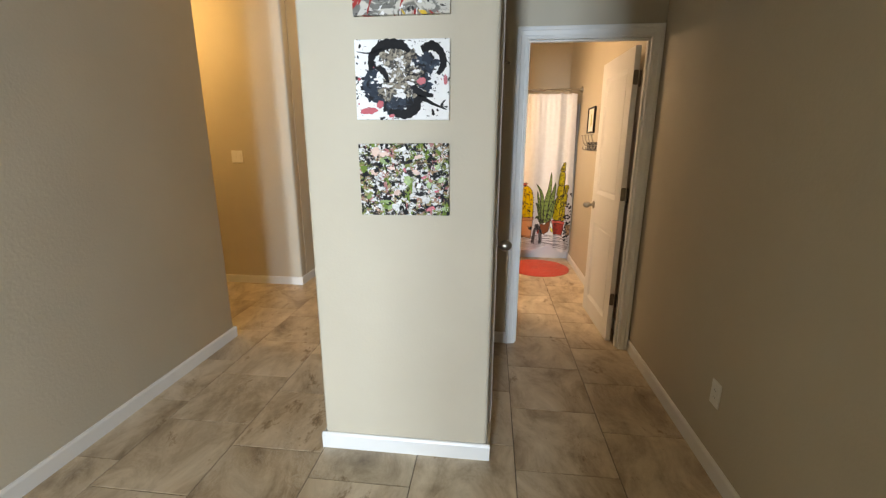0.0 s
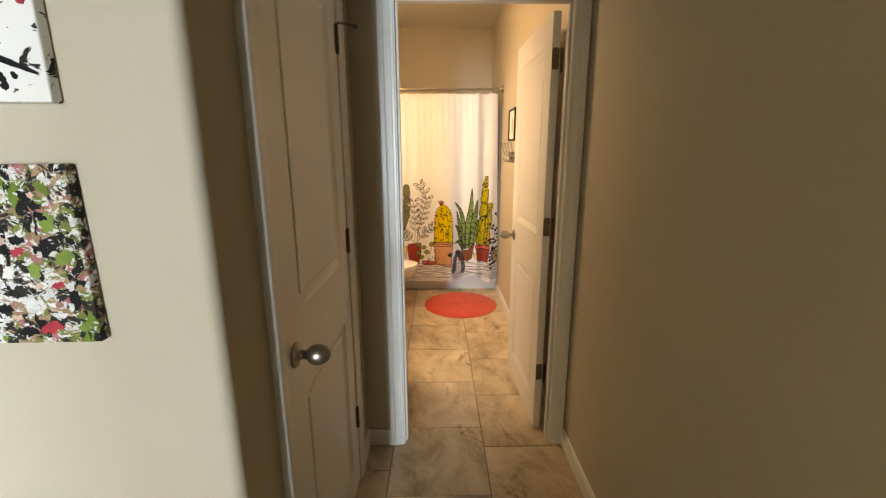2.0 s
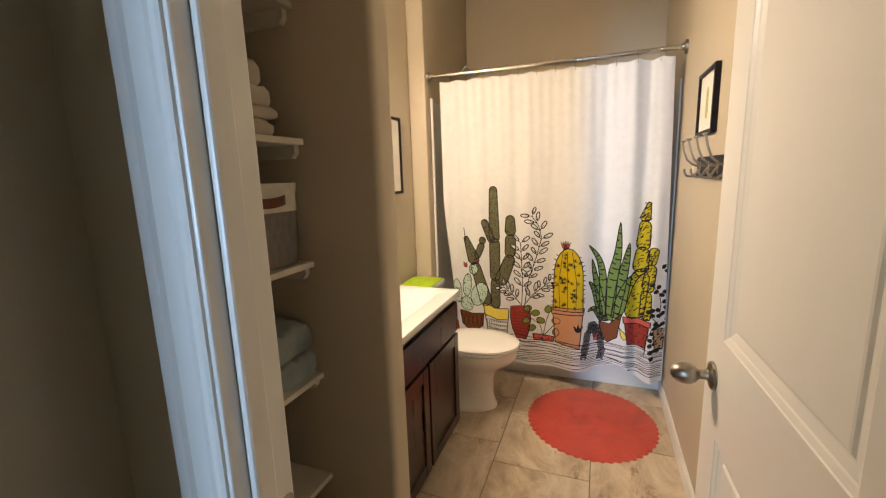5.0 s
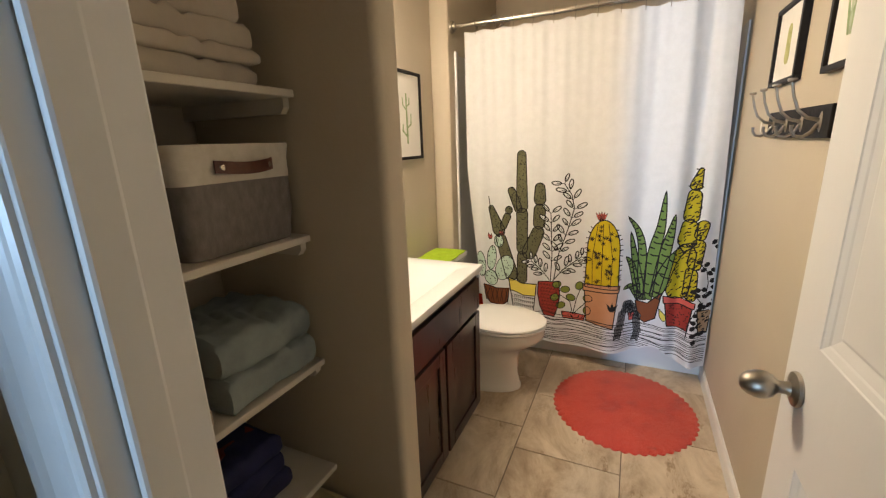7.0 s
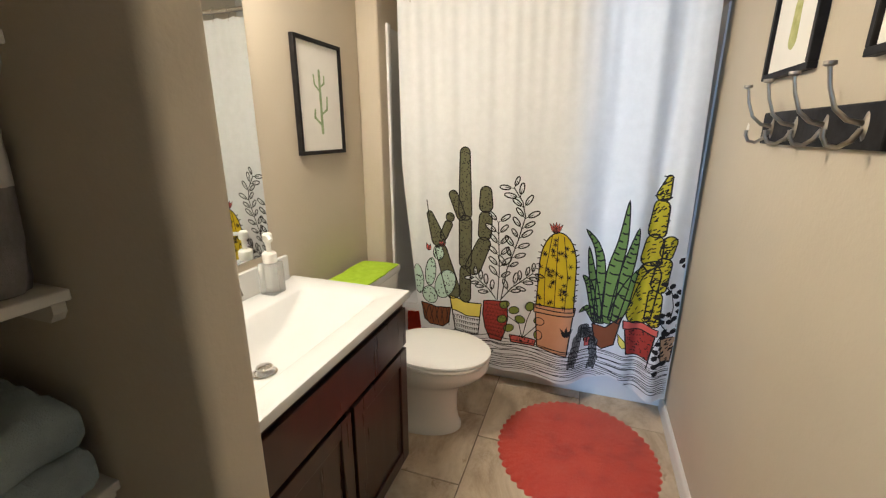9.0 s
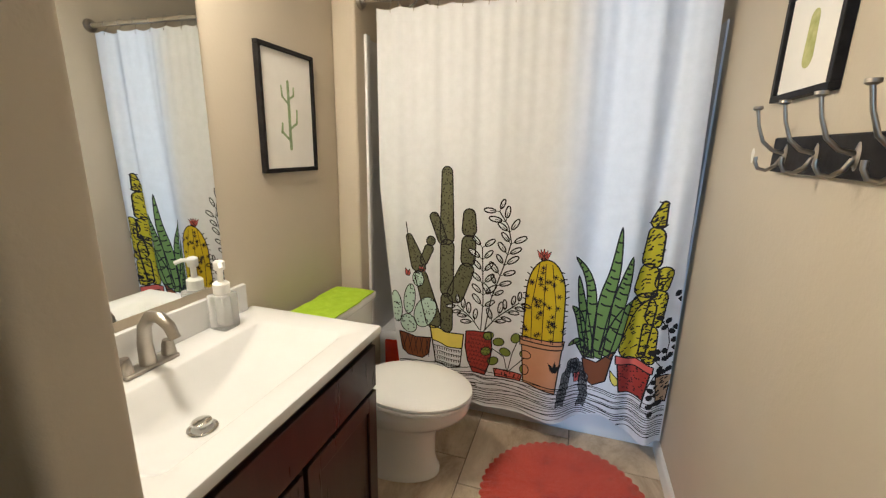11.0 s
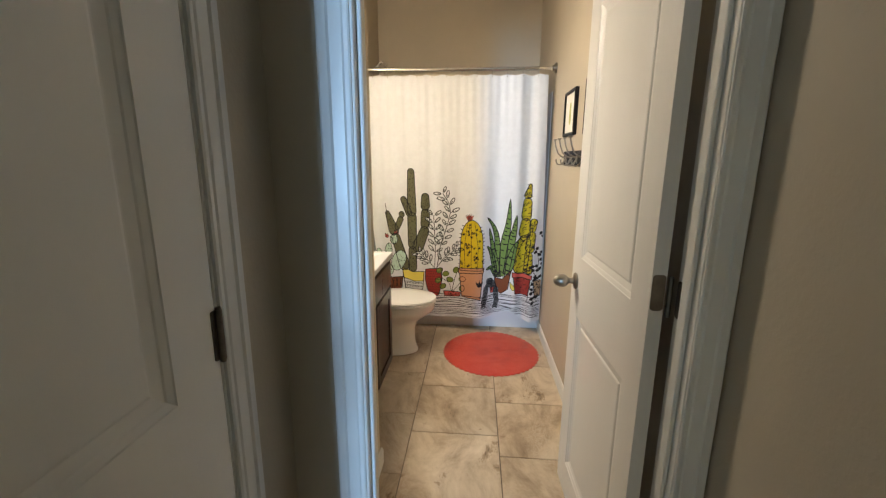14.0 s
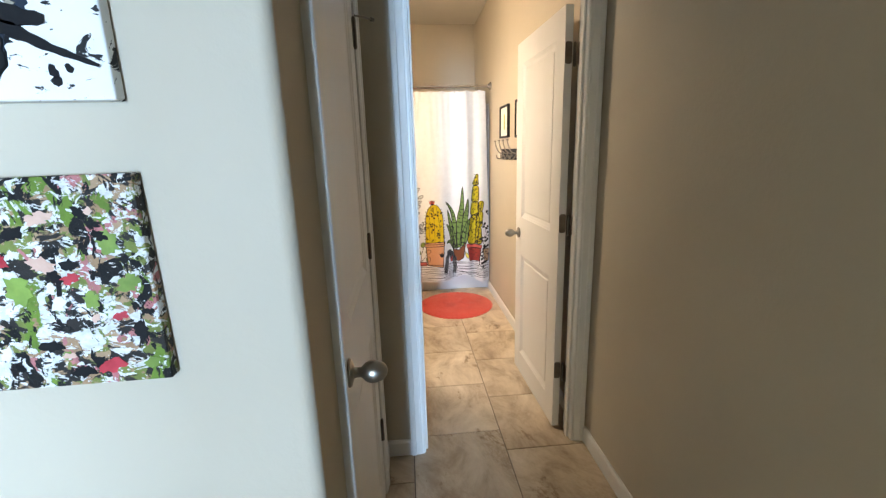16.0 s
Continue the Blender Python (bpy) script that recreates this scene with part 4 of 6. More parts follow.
# ---------------------------------------------------------------- vanity
CB0, CB1, CXF, CZ = 3.60, 4.425, 0.150, 0.800
van = thing("vanity_cabinet", ((XL + CXF) / 2, (CB0 + CB1) / 2, 0), "dark espresso wood vanity cabinet with two doors", "cabinet")
carcass = box((XL, CB0, 0.09), (CXF, CB1, 0.69))
box((XL, CB0, 0.0), (CXF - 0.06, CB1, 0.09), carcass)
box((CXF - 0.02, CB0, 0.69), (CXF, CB1, CZ), carcass)
box((XL, CB1 - 0.018, 0.69), (CXF - 0.02, CB1, CZ), carcass)
part("body", carcass, ESPRESSO, van)


def shaker(name, y0, y1, z0, z1, rail=0.055):
    bm = bmesh.new()
    x, t = CXF + 0.001, 0.018
    for lo, hi in (((x, y0, z0), (x + t, y0 + rail, z1)), ((x, y1 - rail, z0), (x + t, y1, z1)), ((x, y0 + rail, z0), (x + t, y1 - rail, z0 + rail)), ((x, y0 + rail, z1 - rail), (x + t, y1 - rail, z1))):
        box(lo, hi, bm, bevel=0.0025, seg=2)
    ob = part(name, bm, ESPRESSO, van)
    part("panel", box((x, y0 + rail - 0.002, z0 + rail - 0.002), (x + 0.009, y1 - rail + 0.002, z1 - rail + 0.002)), ESPRESSO, ob)
    return ob


shaker("door", 3.615, 4.006, 0.10, 0.60)
shaker("door", 4.024, 4.415, 0.10, 0.60)
part("drawer_front", box((CXF + 0.001, 3.615, 0.617), (CXF + 0.019, 4.415, 0.768), bevel=0.003, seg=2), ESPRESSO, van)

TZ = 0.827
ctop = thing("vanity_sink", ((XL + 0.175) / 2, 4.0, CZ), "white cultured marble vanity top with a moulded basin", "sink")
CY0, CY1, CX1 = PT1, 4.441, 0.178


def basin_top():
    """Slab with a rectangular basin whose floor slopes down to the drain."""
    bm = bmesh.new()

    def rect(x0, x1, y0, y1, z, r):
        pts = []
        for cx, cy, a0 in ((x1 - r, y1 - r, 0), (x0 + r, y1 - r, 90), (x0 + r, y0 + r, 180), (x1 - r, y0 + r, 270)):
            for k in range(7):
                a = radians(a0 + 15 * k)
                pts.append((cx + r * math.cos(a), cy + r * math.sin(a), z))
        return pts
    rings = [rect(XL, CX1, CY0, CY1, CZ, 0.003), rect(XL, CX1, CY0, CY1, TZ - 0.005, 0.003), rect(XL + 0.001, CX1 - 0.002, CY0 + 0.001, CY1 - 0.002, TZ - 0.001, 0.004), rect(XL + 0.003, CX1 - 0.006, CY0 + 0.003, CY1 - 0.006, TZ, 0.006),
             rect(-0.225, 0.098, 3.70, 4.345, TZ, 0.03), rect(-0.218, 0.09, 3.708, 4.335, TZ - 0.006, 0.03), rect(-0.205, 0.07, 3.735, 4.29, TZ - 0.035, 0.04), rect(-0.185, 0.035, 3.79, 4.20, TZ - 0.085, 0.06),
             rect(-0.165, 0.005, 3.85, 4.11, TZ - 0.108, 0.06), rect(-0.12, -0.04, 3.91, 3.99, TZ - 0.114, 0.035)]
    vs = [[bm.verts.new(p) for p in r] for r in rings]
    n = len(vs[0])
    for p, q in zip(vs, vs[1:]):
        for k in range(n):
            bm.faces.new((p[k], p[(k + 1) % n], q[(k + 1) % n], q[k]))
    bm.faces.new(vs[-1])
    bmesh.ops.recalc_face_normals(bm, faces=bm.faces)
    return bm


part("basin_slab", basin_top(), MARBLE, ctop, "", True)
part("backsplash", box((XL, CY0, TZ), (XL + 0.018, 4.40, TZ + 0.10), bevel=0.004, seg=2), MARBLE, ctop)
dr = part("drain", lathe([(0.034, 0), (0.036, 0.003), (0.03, 0.0045), (0.026, 0.002)], 28, Matrix.Translation((-0.08, 3.95, TZ - 0.1135))), CHROME, ctop, "polished drain ring", True)
part("stopper", lathe([(0.0, 0.026), (0.014, 0.0255), (0.023, 0.022), (0.025, 0.018), (0.023, 0.015), (0.008, 0.013), (0.008, -0.004)], 28, Matrix.Translation((-0.08, 3.95, TZ - 0.1135))), CHROME, dr, "", True)

FX, FY = -0.283, 3.985
fc = thing("faucet", (FX, FY, TZ), "satin nickel faucet with an arched spout", "faucet")
part("base", box((FX - 0.024, FY - 0.075, TZ), (FX + 0.024, FY + 0.075, TZ + 0.012), bevel=0.005, seg=3), NICKEL, fc, "", True)
part("spout", tube([(FX + dx, FY, TZ + dz) for dx, dz in ((0, 0.01), (-0.002, 0.07), (0.006, 0.118), (0.03, 0.148), (0.065, 0.152), (0.094, 0.132), (0.108, 0.10))], [0.021, 0.018, 0.0165, 0.016, 0.0155, 0.0145, 0.0135], 16), NICKEL, fc, "", True)
for y in (FY - 0.06, FY + 0.06):
    part("handle", join(lathe([(0, 0.045), (0.012, 0.044), (0.016, 0.03), (0.018, 0.012), (0.019, 0)], 16, Matrix.Translation((FX, y, TZ + 0.01))), tube([(FX, y, TZ + 0.048), (FX + 0.013, y + (0.03 if y > FY else -0.03), TZ + 0.056)], 0.006, 8)), NICKEL, fc, "", True)

SOX, SOY = -0.290, 4.252
soap = thing("soap_dispenser", (SOX, SOY, TZ), "square clear soap bottle with a white pump", "soap dispenser")
bottle = box((SOX - 0.033, SOY - 0.033, TZ), (SOX + 0.033, SOY + 0.033, TZ + 0.118), bevel=0.007, seg=3)
part("bottle", bottle, GLASS, soap, "clear plastic bottle", True)
part("collar", lathe([(0.018, 0), (0.025, 0.002), (0.025, 0.034), (0.019, 0.040), (0.009, 0.041), (0.009, 0.076)], 20, Matrix.Translation((SOX, SOY, TZ + 0.1175))), WHITEPLASTIC, soap, "", True)
part("pump", join(lathe([(0.014, 0), (0.017, 0.004), (0.017, 0.026), (0.012, 0.031), (0, 0.031)], 18, Matrix.Translation((SOX, SOY, TZ + 0.196))), tube([(SOX, SOY, TZ + 0.216), (SOX + 0.024, SOY - 0.018, TZ + 0.218), (SOX + 0.040, SOY - 0.030, TZ + 0.210)], 0.0068, 8)), WHITEPLASTIC, soap, "", True)

mir = thing("wall_mirror", (XL, 3.93, 1.45), "frameless wall mirror above the vanity", "mirror")
part("glass", box((XL, PT1 + 0.004, 0.955), (XL + 0.006, 4.322, 1.97), bevel=0.0015, seg=1), MIRROR, mir)
vl = thing("vanity_light", (XL, 4.0, 2.16), "light bar with frosted bulbs over the mirror", "wall lamp")
part("back_bar", box((XL, 3.66, 2.12), (XL + 0.03, 4.34, 2.20), bevel=0.006, seg=2), NICKEL, vl)
for k in range(3):
    part("arm", tube([(XL + 0.02, 3.78 + 0.22 * k, 2.16), (XL + 0.055, 3.78 + 0.22 * k, 2.16)], 0.014, 12), NICKEL, vl)

# ---------------------------------------------------------------- toilet
TY = 4.765
wc = thing("toilet", (0.08, TY, 0), "white porcelain toilet with its lid closed", "toilet")


def oval(cx, cy, rx, ry, z, front=0.0, n=36):
    """Egg-shaped ring: blunt at the back, rounder at the front (+x)."""
    pts = []
    for k in range(n):
        a = 2 * math.pi * k / n
        c, s = math.cos(a), math.sin(a)
        x = rx * (1 + front * (0 if c < 0 else c * 0.12)) * (abs(c) ** (0.82 if c < 0 else 1.0)) * (1 if c >= 0 else -1)
        pts.append((cx + x, cy + ry * s, z))
    return pts


part("pedestal", loft([oval(0.070, TY, 0.222, 0.120, 0.0), oval(0.070, TY, 0.222, 0.120, 0.018), oval(0.070, TY, 0.212, 0.112, 0.032), oval(0.070, TY, 0.200, 0.104, 0.09), oval(0.072, TY, 0.200, 0.106, 0.19), oval(0.082, TY, 0.208, 0.116, 0.235), oval(0.112, TY, 0.226, 0.142, 0.275), oval(0.148, TY, 0.241, 0.168, 0.308), oval(0.166, TY, 0.247, 0.179, 0.335), oval(0.170, TY, 0.249, 0.182, 0.352), oval(0.17, TY, 0.248, 0.182, 0.381), oval(0.17, TY, 0.242, 0.176, 0.386), oval(0.17, TY, 0.20, 0.15, 0.387)]), PORCELAIN, wc, "", True)
part("seat", loft([oval(0.178, TY, 0.238, 0.178, 0.3885), oval(0.178, TY, 0.25, 0.19, 0.392), oval(0.178, TY, 0.25, 0.19, 0.402), oval(0.178, TY, 0.238, 0.178, 0.4055)]), PORCELAIN, wc, "", True)
part("lid", loft([oval(0.178, TY, 0.238, 0.178, 0.407), oval(0.178, TY, 0.25, 0.19, 0.4115), oval(0.178, TY, 0.249, 0.189, 0.419), oval(0.178, TY, 0.235, 0.175, 0.4245), oval(0.178, TY, 0.15, 0.11, 0.4275), oval(0.178, TY, 0.05, 0.04, 0.428)]), PORCELAIN, wc, "", True)
for dy in (-0.07, 0.07):
    part("hinge_block", box((-0.075, TY + dy - 0.02, 0.388), (-0.035, TY + dy + 0.02, 0.42), bevel=0.006), PORCELAIN, wc)
part("shelf_back", box((-0.27, TY - 0.11, 0.18), (0.0, TY + 0.11, 0.386), bevel=0.02, seg=3), PORCELAIN, wc, "", True)


def trap(lo0, hi0, lo1, hi1, z0, z1, r):
    def ring(lo, hi, z):
        pts = []
        for cx, cy, a0 in ((hi[0] - r, hi[1] - r, 0), (lo[0] + r, hi[1] - r, 90), (lo[0] + r, lo[1] + r, 180), (hi[0] - r, lo[1] + r, 270)):
            for k in range(6):
                a = radians(a0 + 18 * k)
                pts.append((cx + r * math.cos(a), cy + r * math.sin(a), z))
        return pts
    return loft([ring(lo0, hi0, z0), ring(lo1, hi1, z1)])


part("tank", trap((-0.30, TY - 0.19), (-0.125, TY + 0.19), (-0.31, TY - 0.205), (-0.115, TY + 0.205), 0.385, 0.70, 0.03), PORCELAIN, wc, "", True)
part("tank_lid", box((-0.316, TY - 0.215, 0.70), (-0.108, TY + 0.215, 0.737), bevel=0.01, seg=3), PORCELAIN, wc, "", True)
part("flush_lever", join(tube([(-0.115, TY - 0.15, 0.655), (-0.095, TY - 0.15, 0.655)], 0.009, 12), tube([(-0.097, TY - 0.15, 0.655), (-0.094, TY - 0.085, 0.648)], 0.006, 10)), CHROME, wc, "chrome flush lever", True)
cloth = bmesh.new()
rows = []
for i in range(15):
    u = i / 14
    row = []
    for j in range(13):
        v = j / 12
        x, y = -0.315 + 0.206 * v, TY - 0.20 + 0.395 * u
        row.append(cloth.verts.new((x, y + 0.003 * math.sin(9 * v + 2), 0.7425 + 0.0022 * math.sin(11 * u + 5 * v) + 0.0016 * math.sin(23 * u - 9 * v))))
    rows.append(row)
for a, c in zip(rows, rows[1:]):
    for k in range(12):
        cloth.faces.new((a[k], a[k + 1], c[k + 1], c[k]))
bmesh.ops.recalc_face_normals(cloth, faces=cloth.faces)
bmesh.ops.solidify(cloth, geom=cloth.faces[:], thickness=0.005)
tagged(part("tank_cloth", cloth, LIME, None, "", True), "lime green cloth lying on the toilet tank lid", "towel")

# ---------------------------------------------------------------- tub and surround
TUBY, RIM = 5.25, 0.40
tub = thing("bathtub", (0.52, 5.62, 0), "white alcove bathtub with a plain apron", "bathtub")


def rrect(x0, x1, y0, y1, z, r, n=6):
    pts = []
    for cx, cy, a0 in ((x1 - r, y1 - r, 0), (x0 + r, y1 - r, 90), (x0 + r, y0 + r, 180), (x1 - r, y0 + r, 270)):
        for k in range(n):
            a = radians(a0 + 90 * k / (n - 1))
            pts.append((cx + r * math.cos(a), cy + r * math.sin(a), z))
    return pts


part("shell", loft([rrect(AX + 0.001, XR - 0.001, TUBY + 0.012, BACK - 0.001, 0.0, 0.004), rrect(AX + 0.001, XR - 0.001, TUBY, BACK - 0.001, 0.05, 0.004), rrect(AX + 0.001, XR - 0.001, TUBY, BACK - 0.001, RIM - 0.012, 0.004), rrect(AX + 0.001, XR - 0.001, TUBY + 0.006, BACK - 0.001, RIM, 0.006),
                    rrect(AX + 0.06, XR - 0.06, TUBY + 0.075, BACK - 0.06, RIM, 0.06), rrect(AX + 0.075, XR - 0.075, TUBY + 0.09, BACK - 0.075, RIM - 0.03, 0.07), rrect(AX + 0.13, XR - 0.16, TUBY + 0.14, BACK - 0.12, 0.10, 0.1), rrect(AX + 0.2, XR - 0.25, TUBY + 0.2, BACK - 0.2, 0.08, 0.1)]), ACRYLIC, tub, "", True)
sur = thing("tub_surround", (AX, 5.5, RIM), "smooth white acrylic tub surround panels", "tub surround")
part("side_panel", box((AX, 5.14, RIM), (AX + 0.008, BACK - 0.01, 1.90), bevel=0.002, seg=1), ACRYLIC, sur)
part("edge_column", box((AX, 5.135, RIM), (AX + 0.016, 5.175, 1.915), bevel=0.006, seg=3), ACRYLIC, sur, "", True)
part("back_panel", box((AX, BACK - 0.009, RIM), (XR, BACK - 0.001, 1.90), bevel=0.002, seg=1), ACRYLIC, sur)
part("side_panel", box((XR - 0.008, 5.2, RIM), (XR, BACK - 0.01, 1.90), bevel=0.002, seg=1), ACRYLIC, sur)
shw = thing("shower_fixture", (AX, 5.55, 2.14), "chrome shower head on a curved arm", "shower head")
part("arm", tube([(AX, 5.55, 2.14), (AX + 0.06, 5.55, 2.14), (AX + 0.12, 5.55, 2.19), (AX + 0.17, 5.55, 2.155)], 0.010, 12), CHROME, shw, "", True)
part("flange", lathe([(0, 0.008), (0.018, 0.007), (0.028, 0)], 20, Matrix.Translation((AX, 5.55, 2.14)) @ Matrix.Rotation(radians(90), 4, "Y")), CHROME, shw, "", True)
part("rose", lathe([(0.010, 0.03), (0.014, 0.02), (0.035, 0.008), (0.05, 0.0), (0.048, -0.006), (0, -0.007)], 24, Matrix.Translation((AX + 0.185, 5.55, 2.115)) @ Matrix.Rotation(radians(-28), 4, "Y")), CHROME, shw, "", True)
mat_ = folded_cloth("bath_mat", 5.232, 5.249, -0.19, 0.0, 0.20, 1, 0.15, REDCLOTH, "red terry bath mat hung over the tub rim", "bath mat", 31)

# ---------------------------------------------------------------- wall pictures and hooks


def framed_print(name, wall_x, side, y0, y1, z0, z1, label, plant):
    """Thin black frame with a paper print; side is +1 when the wall lies at low x."""
    e = thing(name, (wall_x, (y0 + y1) / 2, (z0 + z1) / 2), label, "framed picture", "cactus prints in black frames")
    d, w = 0.022, 0.016
    bm = bmesh.new()

    def bx(ya, yb, za, zb, t):
        lo, hi = sorted((wall_x + side * 0.0005, wall_x + side * t))
        box((lo, ya, za), (hi, yb, zb), bm, bevel=0.0015, seg=1)
    bx(y0, y1, z0, z0 + w, d)
    bx(y0, y1, z1 - w, z1, d)
    bx(y0, y0 + w, z0 + w, z1 - w, d)
    bx(y1 - w, y1, z0 + w, z1 - w, d)
    part("frame", bm, BLACKFRAME, e, "slim black frame")
    lo, hi = sorted((wall_x + side * 0.001, wall_x + side * 0.012))
    pp = part("print", box((lo, y0 + w - 0.002, z0 + w - 0.002), (hi, y1 - w + 0.002, z1 - w + 0.002)), PAPER, e, "white paper")
    cy, H = (y0 + y1) / 2, z1 - z0
    x = wall_x + side * 0.0128
    shapes = plant(cy, z0, H, side)
    for mat, pts in shapes:
        bm = bmesh.new()
        vs = [bm.verts.new((x, p[0], p[1])) for p in pts]
        f = bm.faces.new(vs)
        r = bmesh.ops.extrude_face_region(bm, geom=[f])
        for v in r["geom"]:
            if isinstance(v, bmesh.types.BMVert):
                v.co.x -= side * 0.0006
        bmesh.ops.recalc_face_normals(bm, faces=bm.faces)
        part("painted_stem", bm, mat, pp)
    return e


GREENWASH = varied("green_watercolour", (0.22, 0.31, 0.14), (0.40, 0.50, 0.30), 40, 0.85)
PALEWASH = varied("pale_green_watercolour", (0.36, 0.45, 0.27), (0.54, 0.60, 0.44), 40, 0.85)
OLIVEWASH = varied("olive_watercolour", (0.33, 0.34, 0.10), (0.52, 0.52, 0.24), 40, 0.85)


def capsule(x0, z0, x1, z1, w0, w1, n=8):
    """Outline of a rounded stem from one end to the other."""
    d = Vector((x1 - x0, z1 - z0))
    L = d.length or 1e-6
    ang = math.atan2(d.y, d.x)
    pts = []
    for k in range(n + 1):
        a = ang + math.pi / 2 + math.pi * k / n
        pts.append((x0 + w0 * math.cos(a), z0 + w0 * math.sin(a)))
    for k in range(n + 1):
        a = ang - math.pi / 2 + math.pi * k / n
        pts.append((x1 + w1 * math.cos(a), z1 + w1 * math.sin(a)))
    return pts


def saguaro(cy, z0, H, side):
    s = []
    for a, b_, c, d, w in ((0.0, 0.20, 0.0, 0.74, 0.016), (-0.06, 0.33, -0.055, 0.40, 0.011), (-0.055, 0.33, 0.0, 0.26, 0.010), (0.055, 0.42, 0.06, 0.52, 0.010), (0.055, 0.41, 0.0, 0.36, 0.009), (-0.045, 0.62, -0.05, 0.70, 0.009), (-0.045, 0.62, 0.0, 0.56, 0.008), (0.04, 0.64, 0.042, 0.70, 0.009), (0.04, 0.64, 0.0, 0.6, 0.008)):
        s.append((GREENWASH, capsule(cy + a * 0.8, z0 + b_ * H, cy + c * 0.8, z0 + d * H, w * 0.55, w * 0.45)))
    return s


def barrel(cy, z0, H, side):
    return [(OLIVEWASH, capsule(cy, z0 + 0.34 * H, cy, z0 + 0.66 * H, 0.024, 0.02))]


def agave(cy, z0, H, side):
    """Succulent leaves fanning out from one foot, each with its own wash."""
    return [(PALEWASH if i % 2 else GREENWASH, capsule(cy + 0.016 * k, z0 + 0.30 * H, cy + 0.052 * k, z0 + (0.84 - 0.10 * abs(k)) * H, 0.0075, 0.0035)) for i, k in enumerate((-1, -0.5, 0.0, 0.5, 1))]


framed_print("framed_picture", XL, 1, 4.545, 4.872, 1.307, 1.766, "watercolour of a tall green cactus in a black frame", saguaro)
framed_print("framed_picture", XR, -1, 4.35, 4.632, 1.545, 1.80, "watercolour of an olive cactus in a black frame", barrel)
framed_print("framed_picture", XR, -1, 3.885, 4.128, 1.535, 1.80, "watercolour of green succulent leaves in a black frame", agave)

rack = thing("coat_rack", (XR, 4.28, 1.41), "black board with four double nickel coat hooks", "coat rack")
part("board", box((XR - 0.020, 4.003, 1.372), (XR - 0.0005, 4.555, 1.455), bevel=0.004, seg=2), BLACKFRAME, rack)
for k in range(4):
    y = 4.065 + 0.139 * k
    xb = XR - 0.020
    h = part("hook", lathe([(0, 0.006), (0.5, 0.004), (1.0, 0)], 18, Matrix.Translation((xb, y, 1.413)) @ Matrix.Rotation(radians(-90), 4, "Y") @ Matrix.Diagonal((0.026, 0.0105, 1, 1))), NICKEL, rack, "brushed nickel double hook", True)
    up = [(xb - 0.004, y, 1.418), (xb - 0.028, y, 1.424), (xb - 0.050, y, 1.444), (xb - 0.064, y, 1.48), (xb - 0.072, y, 1.517)]
    part("upper_prong", tube(up, [0.0055, 0.0047, 0.0042, 0.0038, 0.0038], 10), NICKEL, h, "", True)
    part("upper_tip", lathe([(0, 0.007), (0.010, 0.007), (0.0105, 0.001), (0.006, -0.002), (0, -0.002)], 16, Matrix.Translation((xb - 0.072, y, 1.517))), NICKEL, h, "", True)
    low = [(xb - 0.004, y, 1.408), (xb - 0.015, y, 1.388), (xb - 0.033, y, 1.376), (xb - 0.050, y, 1.380), (xb - 0.058, y, 1.395), (xb - 0.058, y, 1.408)]
    part("lower_prong", tube(low, [0.0055, 0.005, 0.0044, 0.0043, 0.0043, 0.005], 10), NICKEL, h, "", True)

patch = bmesh.new()
vs = [patch.verts.new((XR - 0.0012, 4.735 + 0.012 * math.cos(a) * (1 + 0.2 * math.sin(3 * a)), 1.41 + 0.022 * math.sin(a))) for a in (2 * math.pi * k / 18 for k in range(18))]
patch.faces.new(vs)
tagged(part("wall_patch", patch, PAPER), "small white spackle patch on the bathroom wall", "wall patch", kind="structure")

# ---------------------------------------------------------------- rug
rug = bmesh.new()
RC, RX, RY = (0.835, 4.775), 0.345, 0.355
n, rings = 352, []
rr = random.Random(2)
for s in (0.0, 0.25, 0.5, 0.72, 0.88, 0.96, 1.0, 1.0):
    ring = []
    last = len(rings) == 7
    for k in range(n):
        a = 2 * math.pi * k / n
        scal = 1 + (0.042 * abs(math.sin(a * 26)) - 0.018 if s > 0.9 else 0.0)
        z = 0.0015 if last else 0.016 * (1 - s ** 6) + 0.005 + 0.0022 * math.sin(5 * a + 9 * s) * s * (1 - s) * 4 + (rr.uniform(-0.0012, 0.0012) if 0 < s < 1 else 0)
        ring.append((RC[0] + RX * s * scal * math.cos(a), RC[1] + RY * s * scal * math.sin(a), z))
    rings.append(ring)
vs = [[rug.verts.new(p) for p in r] for r in rings[1:]]
rug.faces.new(vs[0])
for p, q in zip(vs, vs[1:]):
    for k in range(n):
        rug.faces.new((p[k], p[(k + 1) % n], q[(k + 1) % n], q[k]))
bmesh.ops.recalc_face_normals(rug, faces=rug.faces)
rugo = thing("bath_rug", (RC[0], RC[1], 0), "round coral red shaggy bath rug with a scalloped edge", "rug")
part("rug_body", rug, RUG, rugo, "", True)

# ---------------------------------------------------------------- shower curtain
RODY, RODZ = 5.108, 2.042
rod = thing("curtain_rod", (0.52, RODY, RODZ), "brushed nickel shower curtain rod with round end flanges", "curtain rod")
part("bar", tube([(AX + 0.01 + (XR - AX - 0.02) * k / 16, RODY, RODZ - 0.004 * math.sin(math.pi * k / 16)) for k in range(17)], 0.0125, 14), CHROME, rod, "", True)
for x, s in ((AX, 90), (XR, -90)):
    part("flange", lathe([(0, 0.03), (0.018, 0.03), (0.02, 0.018), (0.032, 0.014), (0.036, 0.006), (0.036, 0)], 28, Matrix.Translation((x, RODY, RODZ)) @ Matrix.Rotation(radians(s), 4, "Y")), NICKEL, rod, "", True)

